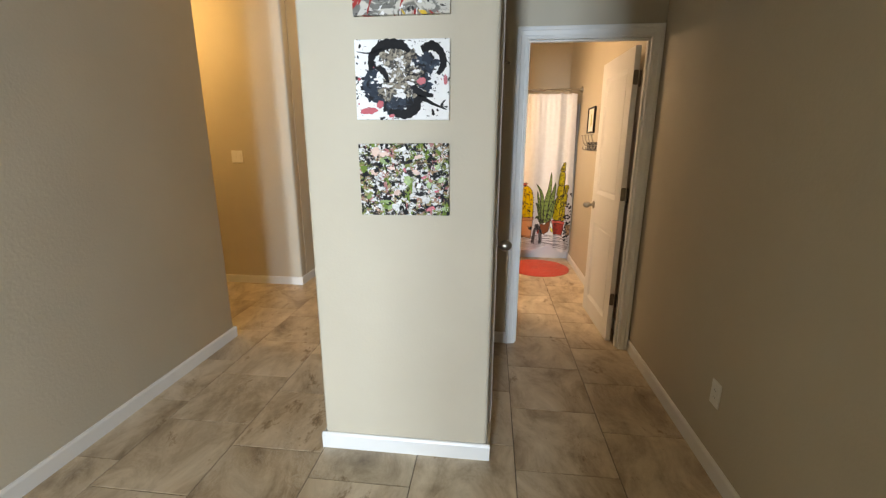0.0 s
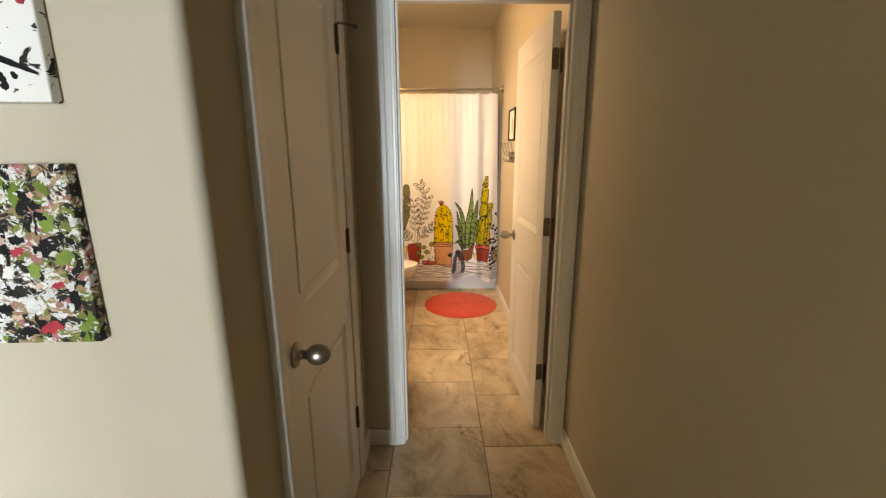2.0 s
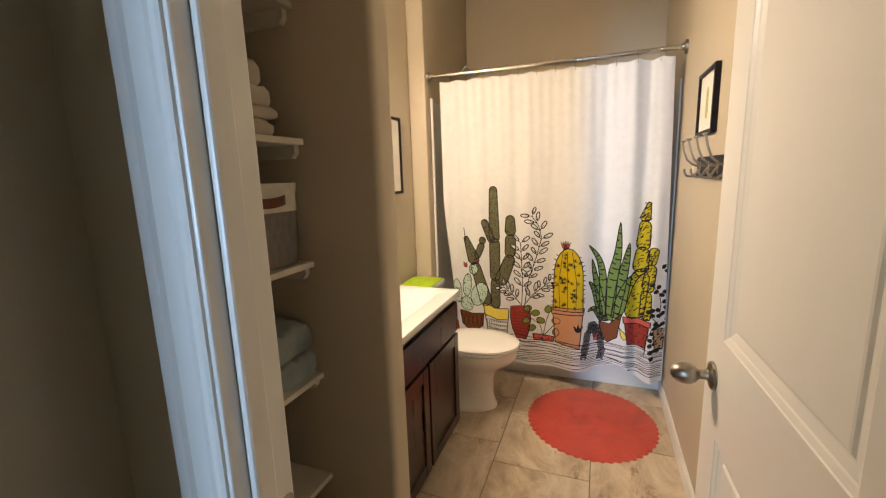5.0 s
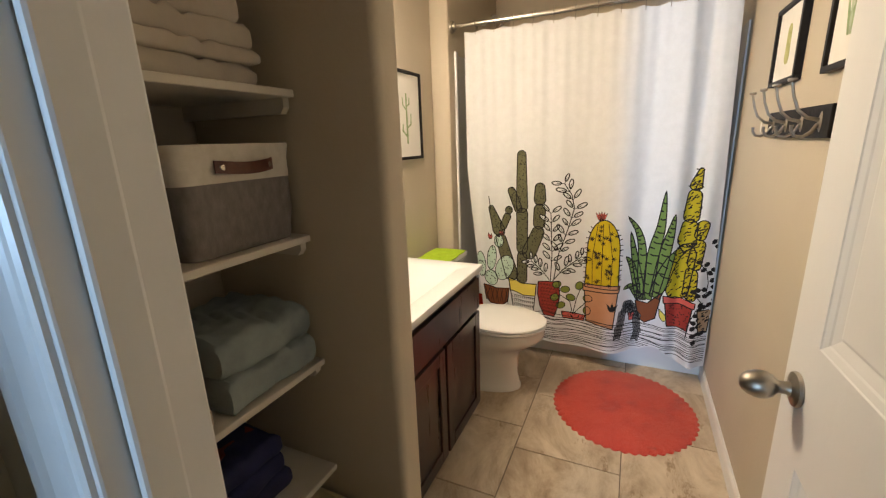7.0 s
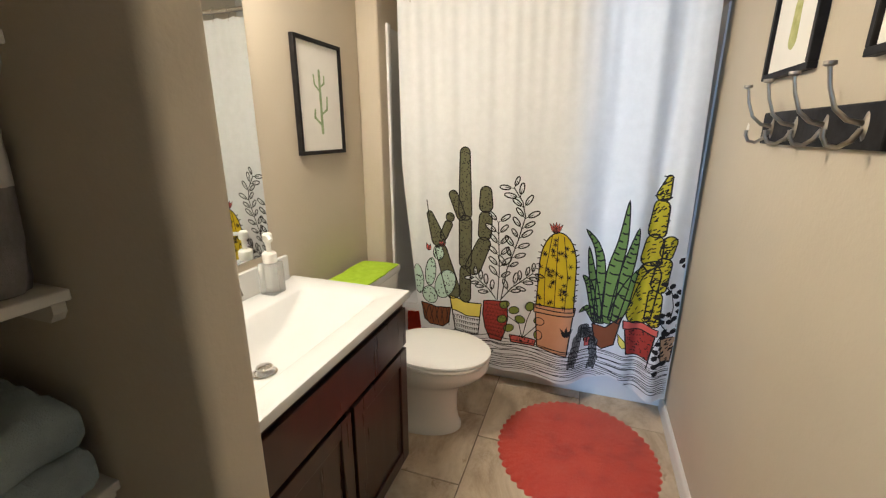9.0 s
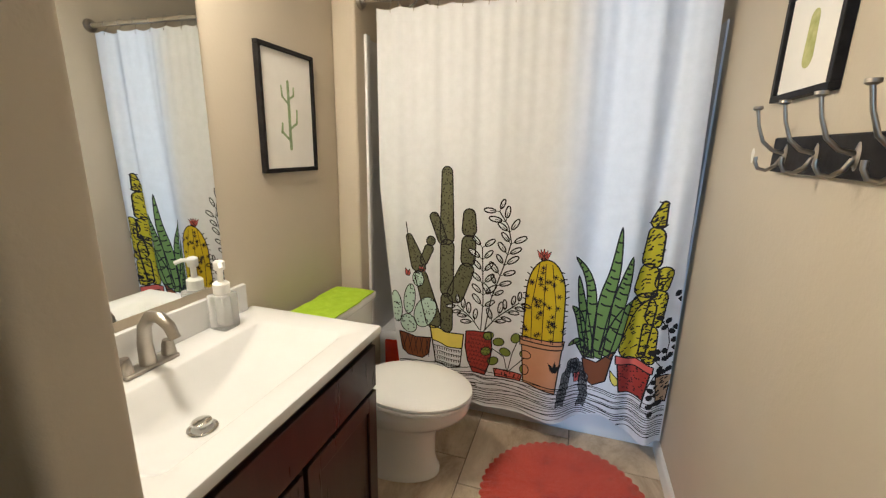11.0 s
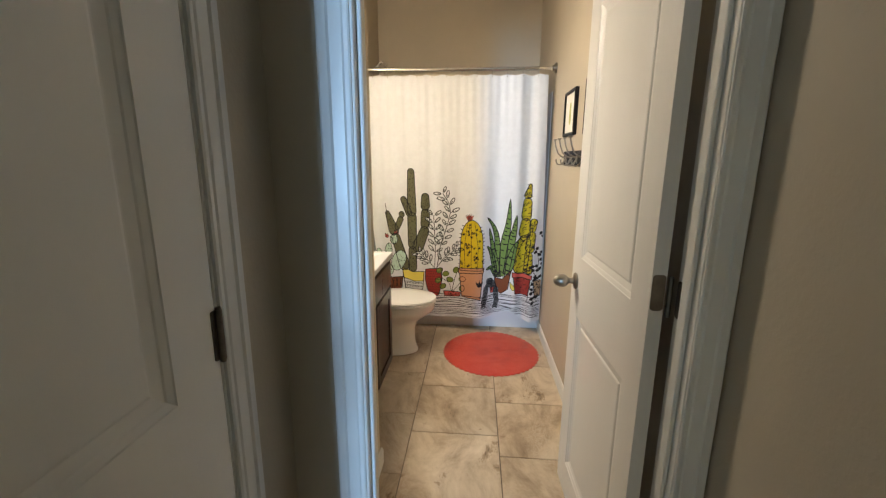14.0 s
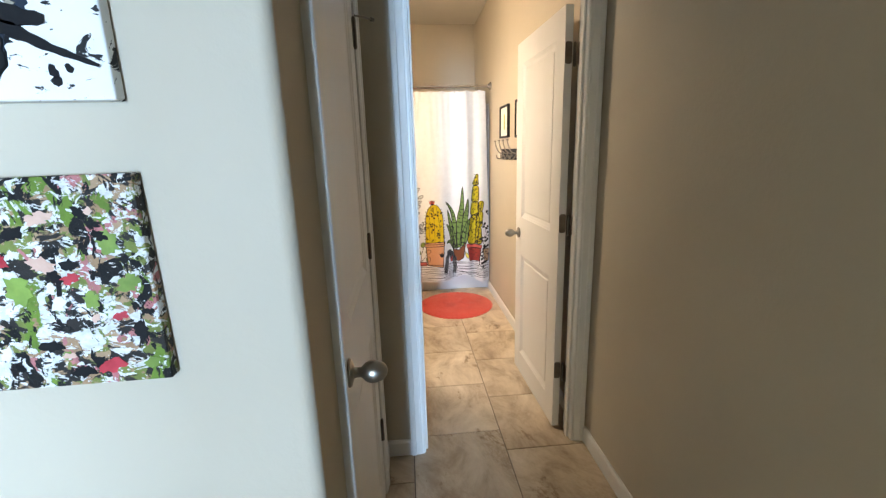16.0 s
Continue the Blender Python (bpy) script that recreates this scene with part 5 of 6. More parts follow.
CL = lambda z: -0.148 + 0.10 * max(0.0, min(1.0, (1.25 - z) / 1.0)) ** 1.2
CR = lambda z: 1.195 + 0.042 * max(0.0, min(1.0, (2.0 - z) / 1.6))


def cloth_y(x, z):
    """Depth of the hanging cloth: shallow pleats, deeper and crisper towards the far end."""
    low = np.clip((2.0 - z) / 2.0, 0, 1)
    right = 1 / (1 + np.exp(-(x - 0.70) / 0.06))
    ph = 2 * math.pi * x * (6.2 - 1.2 * right) + 1.1 * np.sin(4.3 * x + 0.6) + 0.25 * np.sin(3 * z)
    a = 0.0035 + 0.0195 * right
    y = 5.10 + 0.035 * low
    y = y + a * (0.65 + 0.8 * low) * (np.sin(ph) + 0.3 * np.sin(1.7 * ph + 1.0 + 0.7 * z))
    y = y + 0.002 * np.sin(2 * math.pi * x * 17 + 2 * z) * np.clip((z - 1.2) / 0.8, 0, 1)
    y = y + 0.075 * low ** 2 * np.exp(-((x - 0.94) / 0.085) ** 2)
    y = y - 0.034 * low ** 2 * np.exp(-((x - 0.74) / 0.09) ** 2)
    y = y - 0.020 * low ** 2 * np.exp(-((x - 1.09) / 0.07) ** 2)
    return np.minimum(y, 5.238)


def hem_z(x):
    """Height of the lower edge: lifted by a fold near one end and where it is drawn aside."""
    return 0.142 - 0.014 * x + 0.062 * np.exp(-((x - 0.985) / 0.075) ** 2) + 0.006 * np.sin(9 * x + 1) + 0.05 * np.clip((0.18 - x) / 0.25, 0, 1)


shapes, strokes = [], []
INK = 0.0034


def draw(pts, colour, line=INK):
    if colour:
        shapes.append((np.array(pts), colour))
    if line:
        strokes.append(([*pts, pts[0]], line))


def oval2(cx, cz, rx, rz, turn=0.0, n=20):
    c, s = math.cos(radians(turn)), math.sin(radians(turn))
    return [(cx + rx * math.cos(a) * c - rz * math.sin(a) * s, cz + rx * math.cos(a) * s + rz * math.sin(a) * c) for a in (2 * math.pi * k / n for k in range(n))]


def blade(x0, z0, x1, z1, w, bend=0.0, n=10):
    """A pointed leaf from its foot to its tip, bent sideways."""
    d = Vector((x1 - x0, z1 - z0))
    s = Vector((-d.y, d.x)).normalized()
    mid = [Vector((x0, z0)) + d * (k / n) + s * bend * math.sin(math.pi * k / n) for k in range(n + 1)]
    wid = [w * (0.55 + 0.45 * math.sin(math.pi * min(1, k / n * 1.3))) * (1 - (k / n) ** 3) for k in range(n + 1)]
    return [tuple(p + s * q) for p, q in zip(mid, wid)] + [tuple(p - s * q) for p, q in reversed(list(zip(mid, wid)))][1:]


def inside(pts, x, z):
    hit = np.zeros(np.shape(x), bool)
    q = np.roll(pts, -1, axis=0)
    for (ax, az), (bx, bz) in zip(pts, q):
        if az == bz:
            continue
        hit ^= ((az > z) != (bz > z)) & (x < (bx - ax) * (z - az) / (bz - az) + ax)
    return hit


pr = random.Random(17)


def ticks(pts, count, length, width, angle=None, cross=False):
    """Short pen marks strewn inside an outline."""
    a = np.array(pts)
    lo, hi = a.min(0), a.max(0)
    made = 0
    for _ in range(count * 4):
        if made >= count:
            break
        x, z = pr.uniform(lo[0], hi[0]), pr.uniform(lo[1], hi[1])
        if not inside(a, np.array([x]), np.array([z]))[0]:
            continue
        made += 1
        t = pr.uniform(0, 180) if angle is None else angle + pr.uniform(-25, 25)
        for k in range(3 if cross else 1):
            c, s = math.cos(radians(t + 60 * k)) * length, math.sin(radians(t + 60 * k)) * length
            strokes.append(([(x - c, z - s), (x + c, z + s)], width))


# tall grey-green cactus
for a in ((0.202, 0.54, 0.202, 0.685, 0.033, 0.031), (0.201, 0.735, 0.200, 0.955, 0.034, 0.035), (0.198, 1.0, 0.194, 1.305, 0.036, 0.026), (0.176, 0.985, 0.134, 1.095, 0.024, 0.021), (0.306, 1.045, 0.305, 1.115, 0.034, 0.028), (0.304, 0.90, 0.306, 0.985, 0.034, 0.033), (0.246, 0.715, 0.298, 0.845, 0.043, 0.036)):
    p = capsule(*a)
    draw(p, "olive")
    ticks(p, int(90 * (abs(a[3] - a[1]) + 0.06) / 0.3), 0.004, 0.0018)
strokes.append(([(-0.012, 1.06), (0.0, 0.97)], 0.003))
for p in (capsule(0.135, 0.56, 0.068, 0.79, 0.040, 0.034), capsule(0.052, 0.85, 0.004, 0.985, 0.040, 0.016)):
    draw(p, "olive")
    ticks(p, 70, 0.004, 0.0018)
for p in (capsule(0.082, 0.87, 0.108, 0.935, 0.020, 0.022), oval2(0.118, 0.975, 0.021, 0.024)):
    draw(p, "olive")
    ticks(p, 14, 0.003, 0.0018)
# pale prickly pear
for a in ((-0.066, 0.615, 0.030, 0.085, 5), (0.004, 0.66, 0.030, 0.082, -6), (0.0, 0.525, 0.042, 0.052, 20), (0.088, 0.60, 0.055, 0.088, -22), (0.052, 0.775, 0.031, 0.041, 0)):
    p = oval2(*a)
    draw(p, "mint", 0.0026)
    ticks(p, 18, 0.003, 0.004)
for a in ((-0.004, 0.785, -0.018, 0.825, 0.009), (-0.002, 0.785, 0.004, 0.82, 0.008), (0.07, 0.815, 0.055, 0.845, 0.008), (0.072, 0.815, 0.075, 0.85, 0.009), (0.074, 0.815, 0.095, 0.838, 0.008)):
    draw(blade(*a), "coral", 0.002)
# pots at that end
p = [(-0.05, 0.478), (0.035, 0.455), (0.121, 0.466), (0.112, 0.375), (0.075, 0.342), (-0.005, 0.345), (-0.035, 0.38)]
draw(p, "brown")
for k in range(5):
    strokes.append(([(-0.04 + 0.034 * k, 0.46), (-0.015 + 0.032 * k, 0.355)], 0.002))
    strokes.append(([(-0.01 + 0.03 * k, 0.46), (-0.035 + 0.032 * k, 0.37)], 0.002))
draw([(0.117, 0.537), (0.205, 0.508), (0.294, 0.51), (0.279, 0.325), (0.215, 0.312), (0.147, 0.333)], "white")
draw([(0.117, 0.537), (0.205, 0.508), (0.294, 0.51), (0.288, 0.43), (0.21, 0.428), (0.128, 0.455)], "lemon")
for r in range(4):
    z = 0.425 - 0.028 * r
    strokes.append(([(0.135 + 0.003 * r, z), (0.285 - 0.003 * r, z - 0.012)], 0.002))
    for k in range(11):
        strokes.append(([(0.142 + 0.013 * k, z - 0.006), (0.144 + 0.013 * k, z - 0.021)], 0.0026))
p = [(0.306, 0.53), (0.432, 0.545), (0.440, 0.45), (0.428, 0.37), (0.41, 0.312), (0.345, 0.308), (0.318, 0.37), (0.303, 0.45)]
draw(p, "red")
for r in range(9):
    for k in range(6):
        x, z = 0.322 + 0.019 * k + (0.009 if r % 2 else 0), 0.515 - 0.022 * r
        if inside(np.array(p), np.array([x]), np.array([z]))[0]:
            strokes.append(([(x - 0.007, z - 0.007), (x, z + 0.007), (x + 0.007, z - 0.007)], 0.002))


def sprig(path, count, size, first=0.15):
    """A drawn twig with pairs of open leaves."""
    strokes.append((path, 0.0032))
    P = [Vector(q) for q in path]
    L = [(b - a).length for a, b in zip(P, P[1:])]
    for k in range(count):
        s = (first + (1 - first) * k / (count - 1)) * sum(L)
        i = 0
        while i < len(L) - 1 and s > L[i]:
            s -= L[i]
            i += 1
        d = (P[i + 1] - P[i]).normalized()
        c = P[i] + d * min(s, L[i])
        for side in (-1, 1):
            t = math.atan2(d.y, d.x) + side * radians(pr.uniform(38, 58))
            f = size * pr.uniform(0.8, 1.15)
            tip = c + Vector((math.cos(t), math.sin(t))) * f
            mid = (c * 0.35 + tip * 0.65)
            draw(oval2(mid.x, mid.y, f * 0.40, f * 0.155, math.degrees(t), 14), "white", 0.0037)
            strokes.append(([tuple(c), tuple(mid)], 0.002))


sprig([(0.380, 0.545), (0.386, 0.70), (0.378, 0.86), (0.372, 0.965)], 6, 0.074, 0.3)
sprig([(0.40, 0.55), (0.425, 0.72), (0.475, 0.88), (0.505, 1.0), (0.488, 1.075), (0.445, 1.14)], 9, 0.068, 0.3)
sprig([(0.395, 0.545), (0.45, 0.62), (0.555, 0.71)], 5, 0.064, 0.3)
sprig([(0.375, 0.545), (0.33, 0.60), (0.262, 0.66)], 4, 0.062, 0.3)
# small round-leaved plant
strokes += [([(0.52, 0.34), (0.50, 0.42), (0.44, 0.46)], 0.0026), ([(0.52, 0.34), (0.54, 0.45), (0.56, 0.51)], 0.0026), ([(0.52, 0.34), (0.57, 0.40), (0.60, 0.44)], 0.0026)]
for x, z, t in ((0.42, 0.525, 30), (0.47, 0.497, 10), (0.504, 0.448, -20), (0.41, 0.44, 40), (0.447, 0.392, 30), (0.552, 0.53, 60), (0.603, 0.457, 10), (0.602, 0.378, 80)):
    draw(oval2(x, z, 0.027, 0.021, t), "leaf", 0.0026)
p = [(0.452, 0.352), (0.592, 0.345), (0.585, 0.308), (0.462, 0.31)]
draw(p, "coral")
ticks(p, 10, 0.008, 0.0024, 85)
# yellow barrel cactus in a clay box
dome = [(0.582, 0.53)] + [(0.675 - 0.088 * math.cos(a) ** 1 * (1 if abs(math.cos(a)) > 0.3 else 1), 0.76 + 0.18 * math.sin(a)) for a in (math.pi * k / 16 for k in range(17))] + [(0.768, 0.535)]
draw(dome, "yellow")
for k in (-1, 0, 1):
    strokes.append(([(0.675 + 0.05 * k, 0.54), (0.672 + 0.055 * k, 0.72), (0.668 + 0.028 * k, 0.92)], 0.002))
ticks(dome, 40, 0.0130, 0.0021, None, True)
for k in range(12):
    for sx in (-1, 1):
        z = 0.56 + 0.03 * k
        x = 0.675 + sx * 0.09 * (1 if z < 0.78 else math.sqrt(max(0.02, 1 - ((z - 0.76) / 0.18) ** 2)))
        strokes.append(([(x, z), (x + sx * 0.014, z + pr.uniform(-0.006, 0.01))], 0.003))
for k in (-2, -1, 0, 1, 2):
    draw(blade(0.655, 0.935, 0.655 + 0.016 * k, 0.990 - 0.005 * abs(k), 0.0095), "coral", 0.0014)
draw([(0.570, 0.548), (0.776, 0.558), (0.772, 0.515), (0.574, 0.505)], "clay")
draw([(0.582, 0.506), (0.768, 0.514), (0.752, 0.292), (0.60, 0.312)], "clay")
for t in (-1, 0, 1):
    draw(blade(0.742, 0.40, 0.742 + 0.032 * t, 0.46 - 0.012 * abs(t), 0.010), "ink", 0.0)
# snake plant
def long_leaf(path, w):
    """A strap leaf along a bent line, pointed at its tip, with dark cross bands."""
    P = [Vector(q) for q in path]
    mid = []
    for k in range(len(P) - 1):
        p0, p1, p2, p3 = P[max(k - 1, 0)], P[k], P[k + 1], P[min(k + 2, len(P) - 1)]
        for t in (0, 0.2, 0.4, 0.6, 0.8):
            mid.append(0.5 * ((2 * p1) + (p2 - p0) * t + (2 * p0 - 5 * p1 + 4 * p2 - p3) * t * t + (3 * p1 - p0 - 3 * p2 + p3) * t ** 3))
    mid.append(P[-1])
    n = len(mid) - 1
    side, wid = [], []
    for k in range(n + 1):
        d = (mid[min(k + 1, n)] - mid[max(k - 1, 0)]).normalized()
        side.append(Vector((-d.y, d.x)))
        wid.append(w * min(1.0, 0.75 + k / n) * (1 - (k / n) ** 2.6))
    draw([tuple(p + s * q) for p, s, q in zip(mid, side, wid)] + [tuple(p - s * q) for p, s, q in reversed(list(zip(mid, side, wid)))][1:], "green")
    for k in range(1, n - 1):
        a, b_ = mid[k] - side[k] * wid[k], mid[k] + side[k] * wid[k]
        if k % 2:
            strokes.append(([tuple(a), tuple(mid[k] + Vector((0, -0.005))), tuple(a.lerp(b_, 0.8))], 0.0046))
        else:
            strokes.append(([tuple(b_), tuple(b_.lerp(a, 0.5) + Vector((0, -0.004)))], 0.0046))


for path, w in (([(0.957, 0.50), (1.026, 0.729), (1.13, 0.841)], 0.034), ([(0.952, 0.50), (0.987, 0.757), (1.007, 0.888), (1.019, 0.986)], 0.027), ([(0.922, 0.48), (0.933, 0.75), (0.958, 0.915), (0.965, 1.108)], 0.030),
                ([(0.882, 0.47), (0.837, 0.55), (0.795, 0.535)], 0.019), ([(0.875, 0.49), (0.833, 0.67), (0.797, 0.733)], 0.018), ([(0.885, 0.47), (0.879, 0.743), (0.851, 0.873), (0.792, 0.964)], 0.022), ([(0.90, 0.47), (0.846, 0.705), (0.812, 0.877)], 0.020)):
    long_leaf(path, w)
draw([(0.862, 0.462), (0.925, 0.455), (0.993, 0.537), (0.971, 0.372), (0.92, 0.330), (0.885, 0.35)], "brown")
# drooping grey plant
for path in ([(0.83, 0.46), (0.80, 0.40), (0.785, 0.31), (0.776, 0.225)], [(0.85, 0.44), (0.875, 0.37), (0.885, 0.29), (0.872, 0.20)], [(0.82, 0.46), (0.845, 0.40), (0.90, 0.37)]):
    P = [Vector(q) for q in path]
    for a, c in zip(P, P[1:]):
        for k in range(3):
            b_ = a.lerp(c, k / 3)
            for side in (-1, 1):
                draw(blade(b_.x, b_.y, b_.x + side * 0.020 + pr.uniform(-0.005, 0.005), b_.y - 0.036, 0.0125), "grey", 0.0018)
draw([(0.832, 0.385), (0.862, 0.385), (0.858, 0.335), (0.836, 0.335)], "coral", 0.002)
# tall spotted yellow cactus
for a in ((1.098, 1.135, 1.114, 1.215, 0.026, 0.009), (1.092, 0.975, 1.098, 1.085, 0.035, 0.030), (1.083, 0.845, 1.090, 0.92, 0.042, 0.036), (1.140, 0.88, 1.150, 0.935, 0.025, 0.026), (1.128, 0.72, 1.140, 0.83, 0.030, 0.028), (1.062, 0.56, 1.086, 0.775, 0.053, 0.046), (1.122, 0.545, 1.122, 0.67, 0.03, 0.026)):
    p = capsule(*a)
    draw(p, "mustard")
    ticks(p, int(18 * (abs(a[3] - a[1]) + 0.05) / 0.1), 0.0085, 0.0030, 40)
    for k in range(7):
        q = p[pr.randrange(len(p))]
        strokes.append(([q, (q[0] + pr.uniform(-0.014, 0.014), q[1] + pr.uniform(-0.004, 0.014))], 0.003))
draw([(1.000, 0.52), (1.152, 0.508), (1.150, 0.475), (1.004, 0.478)], "coral")
p = [(1.012, 0.478), (1.142, 0.474), (1.128, 0.335), (1.032, 0.338)]
draw(p, "red")
ticks(p, 70, 0.003, 0.0026)
draw(blade(1.02, 0.37, 0.985, 0.44, 0.016), "lemon", 0.0026)
# trailing black leaves and their basket pot
strokes += [([(1.15, 0.735), (1.19, 0.69), (1.205, 0.62), (1.20, 0.56)], 0.0026), ([(1.10, 0.545), (1.15, 0.55), (1.19, 0.50)], 0.0026), ([(1.16, 0.47), (1.135, 0.40), (1.125, 0.29)], 0.0026)]
for x, z in ((1.209, 0.848), (1.228, 0.822), (1.15, 0.739), (1.186, 0.726), (1.173, 0.697), (1.208, 0.675), (1.224, 0.695), (1.225, 0.636), (1.234, 0.596), (1.138, 0.572), (1.157, 0.584), (1.16, 0.552), (1.189, 0.584), (1.196, 0.546), (1.217, 0.561), (1.179, 0.498), (1.222, 0.496), (1.197, 0.482), (1.246, 0.524), (1.163, 0.437), (1.176, 0.47), (1.153, 0.395), (1.179, 0.41), (1.153, 0.361), (1.18, 0.371), (1.157, 0.316), (1.178, 0.326), (1.164, 0.277), (1.198, 0.325)):
    draw(oval2(x, z, 0.0165, 0.0125, pr.uniform(-40, 60), 12), "ink", 0.0)
p = [(1.166, 0.462), (1.236, 0.466), (1.228, 0.335), (1.182, 0.34)]
draw(p, "tan")
ticks(p, 18, 0.008, 0.0034, 40)
# drawn wooden shelf along the hem: wavy grain lines
for k in range(15):
    z0, ph = 0.322 - 0.0118 * k, pr.uniform(0, 6)
    line = []
    for i in range(131):
        x = -0.06 + 1.30 * i / 130
        line.append((x, z0 + 0.006 * math.sin(7 * x + ph) + 0.003 * math.sin(23 * x + 2 * ph) + 0.006 * math.exp(-((x - 0.35) / 0.03) ** 2) * (1 if k < 6 else -1)))
    strokes.append((line, 0.0018 + 0.0006 * (k % 3 == 0)))
draw(oval2(0.35, 0.238, 0.016, 0.007), None, 0.0024)

COLOURS = {"cloth": (0.70, 0.715, 0.735), "white": (0.70, 0.715, 0.735), "olive": (0.135, 0.135, 0.075), "mint": (0.50, 0.66, 0.56), "coral": (0.60, 0.12, 0.10), "brown": (0.20, 0.065, 0.028), "lemon": (0.78, 0.66, 0.12),
           "red": (0.34, 0.045, 0.035), "leaf": (0.20, 0.25, 0.05), "yellow": (0.60, 0.45, 0.015), "clay": (0.58, 0.29, 0.16), "ink": (0.018, 0.017, 0.018), "green": (0.15, 0.235, 0.065), "grey": (0.17, 0.17, 0.17), "mustard": (0.47, 0.40, 0.02), "tan": (0.45, 0.30, 0.18)}
NAMES = list(COLOURS)
CLOTHS = [fabric("curtain_" + k, COLOURS[k]) for k in NAMES]
NU = 380
zs = np.concatenate([np.linspace(0.0, 1.0, 331), np.linspace(1.0, 1.62, 22)[1:]])
us = np.linspace(0, 1, NU + 1)
gx, gz = np.zeros((len(zs), NU + 1)), np.zeros((len(zs), NU + 1))
for i, v in enumerate(zs):
    hem = hem_z(-0.05 + 1.285 * us)
    top_z = 2.004 - 0.010 * np.abs(np.sin(us * math.pi * 11.5))
    z = np.where(v <= 1.0, hem + (1.38 - hem) * v, 1.38 + (top_z - 1.38) * (v - 1.0) / 0.62)
    gz[i] = z
    gx[i] = [CL(q) + (CR(q) - CL(q)) * u for q, u in zip(z, us)]
gy = cloth_y(gx, gz)
cx, cz = (gx[:-1, :-1] + gx[1:, 1:]) / 2, (gz[:-1, :-1] + gz[1:, 1:]) / 2
paint = np.zeros(cx.shape, np.int32)
for pts, colour in shapes:
    lo, hi = pts.min(0), pts.max(0)
    near = (cx >= lo[0]) & (cx <= hi[0]) & (cz >= lo[1]) & (cz <= hi[1])
    idx = np.nonzero(near)
    hit = inside(pts, cx[idx], cz[idx])
    paint[idx[0][hit], idx[1][hit]] = NAMES.index(colour)
rows_, cols_ = gx.shape
me = bpy.data.meshes.new("cloth")
verts = np.stack([gx, gy, gz], -1).reshape(-1, 3)
ii, jj = np.meshgrid(np.arange(rows_ - 1), np.arange(cols_ - 1), indexing="ij")
a = (ii * cols_ + jj).ravel()
quads = np.stack([a, a + 1, a + 1 + cols_, a + cols_], -1)
me.from_pydata(verts.tolist(), [], quads.tolist())
for m in CLOTHS:
    me.materials.append(m)
me.polygons.foreach_set("material_index", paint.ravel())
me.shade_smooth()
curtain = thing("shower_curtain", (0.52, RODY, RODZ), "white shower curtain printed with potted cacti and succulents", "shower curtain")
cl = new("cloth", me)
cl.parent = curtain
cl.matrix_parent_inverse = curtain.matrix_basis.inverted()

iv, ifc = [], []
for pts, wdt in strokes:
    P = [np.array(q, float) for q in pts]
    fine = []
    for p, q in zip(P, P[1:]):
        k = max(1, int(np.linalg.norm(q - p) / 0.008))
        fine += [p + (q - p) * t / k for t in range(k)]
    fine.append(P[-1])
    F = np.array(fine)
    d = np.gradient(F, axis=0)
    d /= np.maximum(np.linalg.norm(d, axis=1, keepdims=True), 1e-9)
    s = np.stack([-d[:, 1], d[:, 0]], -1) * max(wdt * 1.75, 0.0044 if wdt > 0.0021 else 0.0026) / 2
    start = None
    for k in range(len(F)):
        x, z = F[k]
        if not (CL(z) + 0.004 < x < CR(z) - 0.003) or z < float(hem_z(x)) + 0.004:
            start = None
            continue
        for e in (F[k] - s[k], F[k] + s[k]):
            iv.append((e[0], float(cloth_y(e[0], e[1])) - 0.0011, e[1]))
        m_ = len(iv)
        if start is not None:
            ifc.append((m_ - 4, m_ - 3, m_ - 1, m_ - 2))
        start = k
ime = bpy.data.meshes.new("ink_print")
ime.from_pydata(iv, [], ifc)
ime.materials.append(CLOTHS[NAMES.index("ink")])
ink = new("ink_print", ime)
ink.parent = curtain
ink.matrix_parent_inverse = curtain.matrix_basis.inverted()
tagged(ink, "black ink outlines of the printed plants")
hemb = [(float(gx[0, k]), float(gy[0, k]) - 0.001, float(gz[0, k]) + 0.001) for k in range(0, NU + 1, 4)]
part("hem", tube(hemb, 0.0016, 6), CLOTHS[0], curtain, "stitched hem")

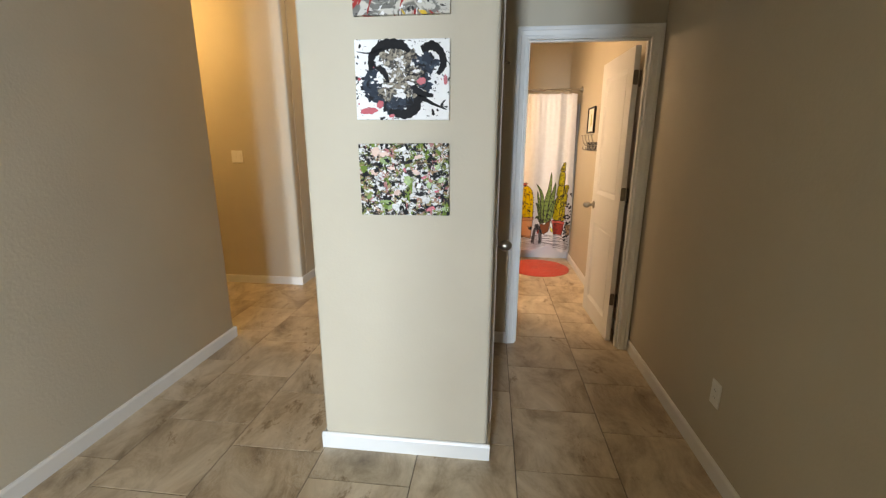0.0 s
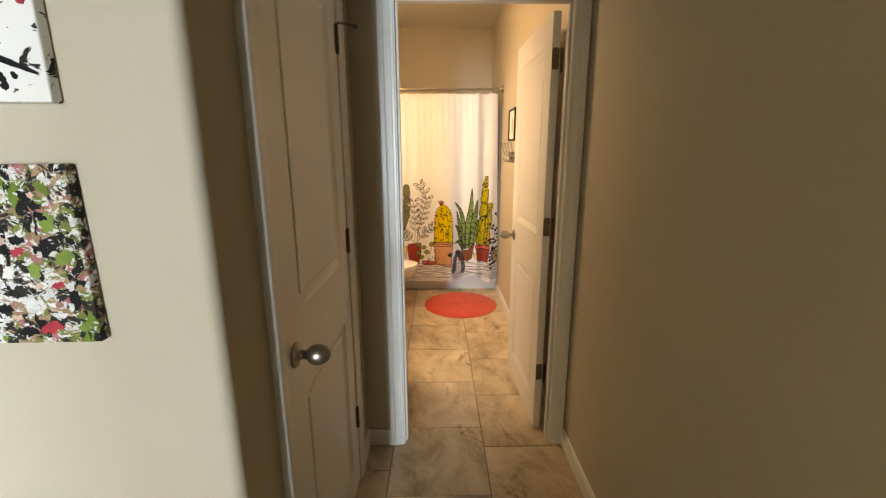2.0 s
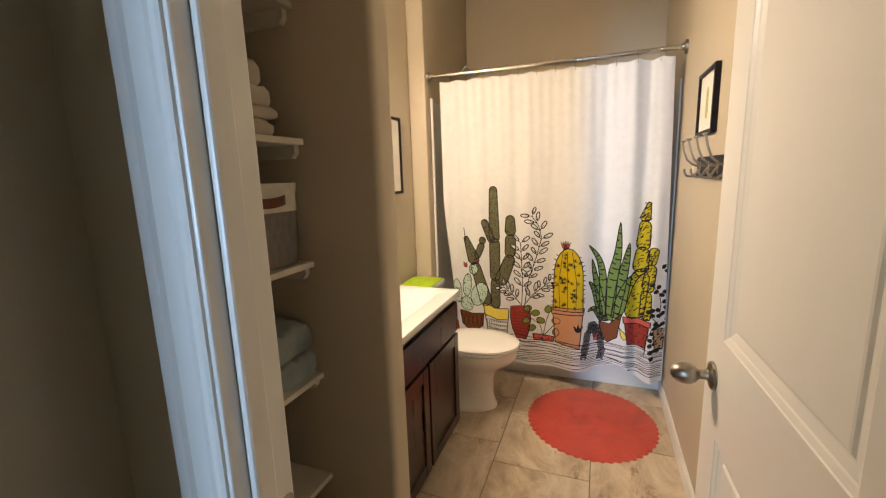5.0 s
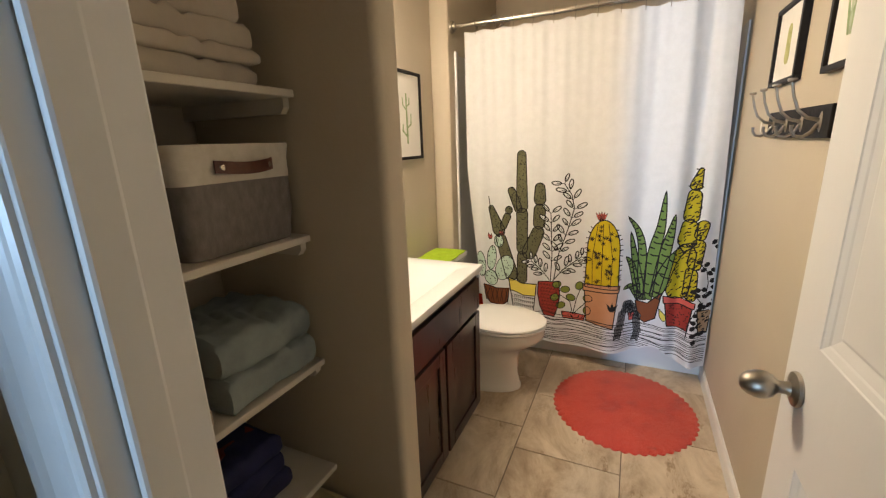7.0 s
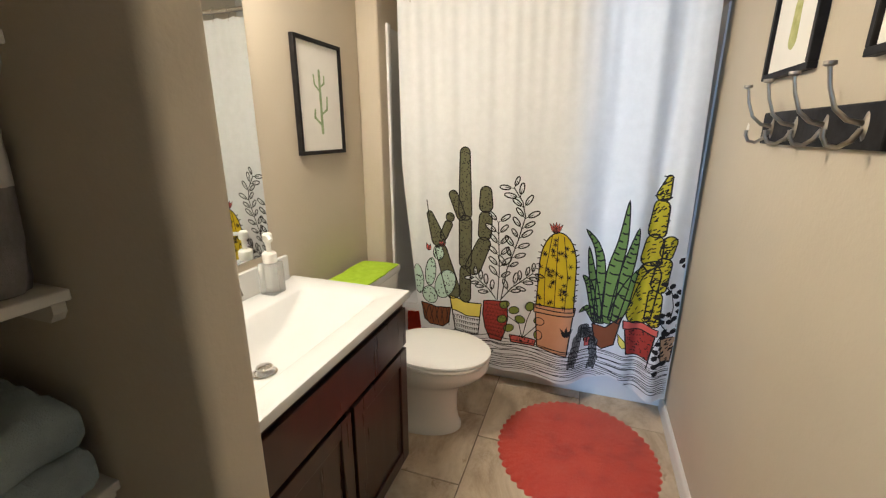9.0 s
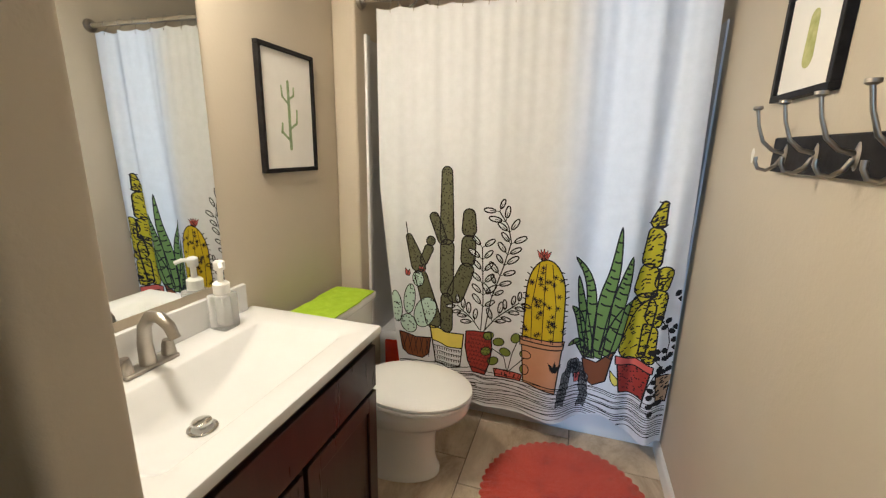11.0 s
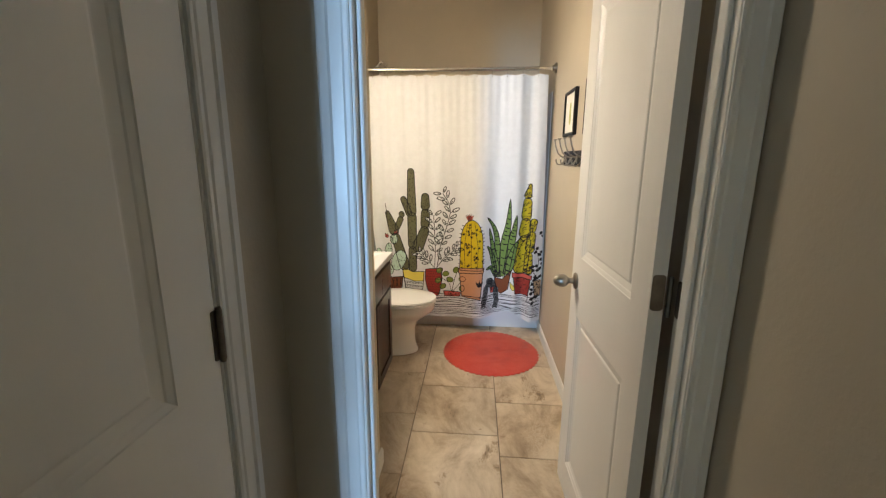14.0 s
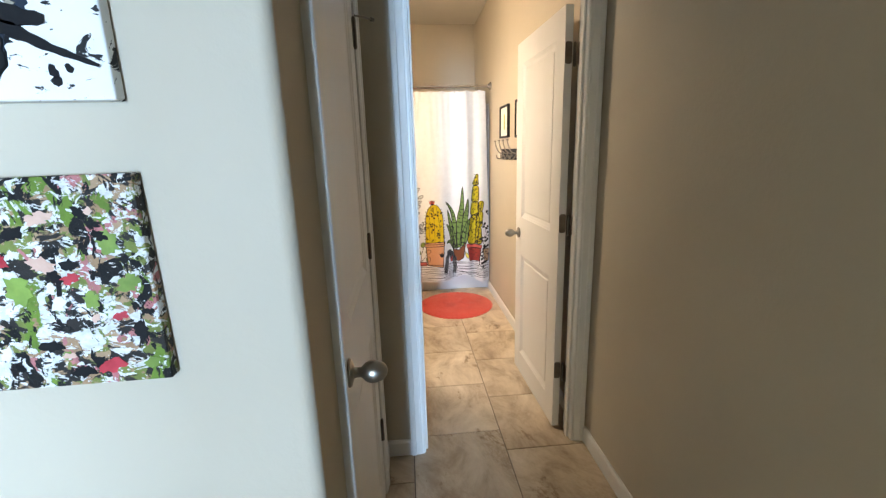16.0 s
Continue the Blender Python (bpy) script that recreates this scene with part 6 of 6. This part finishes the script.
for k in range(12):
    u = (k + 0.5) / 12
    x = -0.135 + 1.315 * u
    y = float(cloth_y(x, 1.995))
    e = thing("curtain_ring", (x, RODY, RODZ), "small nickel curtain ring on the rod", "curtain ring", "rings of the shower curtain")
    loop = [(x, RODY + 0.0165 * math.cos(t), RODZ + 0.0165 * math.sin(t)) for t in (radians(-70 + 320 * q / 20) for q in range(21))]
    part("loop", tube(loop, 0.0016, 6), NICKEL, e, "", True)
    part("link", tube([loop[0], (x, (RODY + y) / 2, 2.008), (x, y - 0.004, 1.985), (x, y + 0.004, 1.982)], 0.0016, 6), NICKEL, e, "", True)

# ---------------------------------------------------------------- floor
floor = part("floor", box((-4.6, -6.6, -0.1), (4.0, BACK, -0.004)), GROUT)
tagged(floor, "sand-coloured stone-look tile floor with brown grout", "floor", kind="structure")
TW, TD, X0, Y0 = 0.456, 0.459, 0.386, 1.519


def tile_mesh(w, d):
    bm = box((-w / 2, -d / 2, -0.008), (w / 2, d / 2, 0.0))
    es = [e for e in bm.edges if all(v.co.z > -0.001 for v in e.verts)]
    bmesh.ops.bevel(bm, geom=es, offset=0.0015, segments=1, affect="EDGES")
    return mesh_of("tile", bm, TILE)


# the unseen living room behind has a plain floor in the bounce tan
rest = part("floor_living_room", box((-4.6, -6.6, -0.008), (4.0, -0.752, 0.0)), LIVING)
tagged(rest, "unseen plain living room floor, tan for warm bounce light", "floor", kind="structure")
TILE_SETS = {}
rng = random.Random(4)
for col in range(-9, 2):
    x0, x1 = X0 + col * TW, X0 + (col + 1) * TW
    if x0 < -3.6 or x0 > XR:
        continue
    shift = (-col % 3) * TD / 3.0
    row = -7
    while True:
        y0 = Y0 + shift + row * TD
        y1 = y0 + TD
        row += 1
        if y0 > BACK:
            break
        a, b_, c, d = max(x0, -3.6), min(x1, XR), max(y0, -0.75), min(y1, BACK)
        if b_ - a < 0.02 or d - c < 0.02:
            continue
        if c > DW1 and b_ < PX0 and a < -1.9:
            if c > 3.9:
                continue
        if b_ < HL + 0.01 and (d < 2.6 or c > 3.86):
            continue
        if PX0 < a and b_ < 0.16 and PY + 0.1 < c and d < DW0:
            continue
        g = 0.0021
        key = (round(b_ - a - 2 * g, 4), round(d - c - 2 * g, 4))
        if key not in TILE_SETS:
            TILE_SETS[key] = tile_mesh(*key)
        ob = new("tile", TILE_SETS[key])
        ob.parent = floor
        ob.matrix_basis = pose((a + b_) / 2, (c + d) / 2, 0.0, rng.uniform(-0.05, 0.05), rng.uniform(-0.05, 0.05), 0)
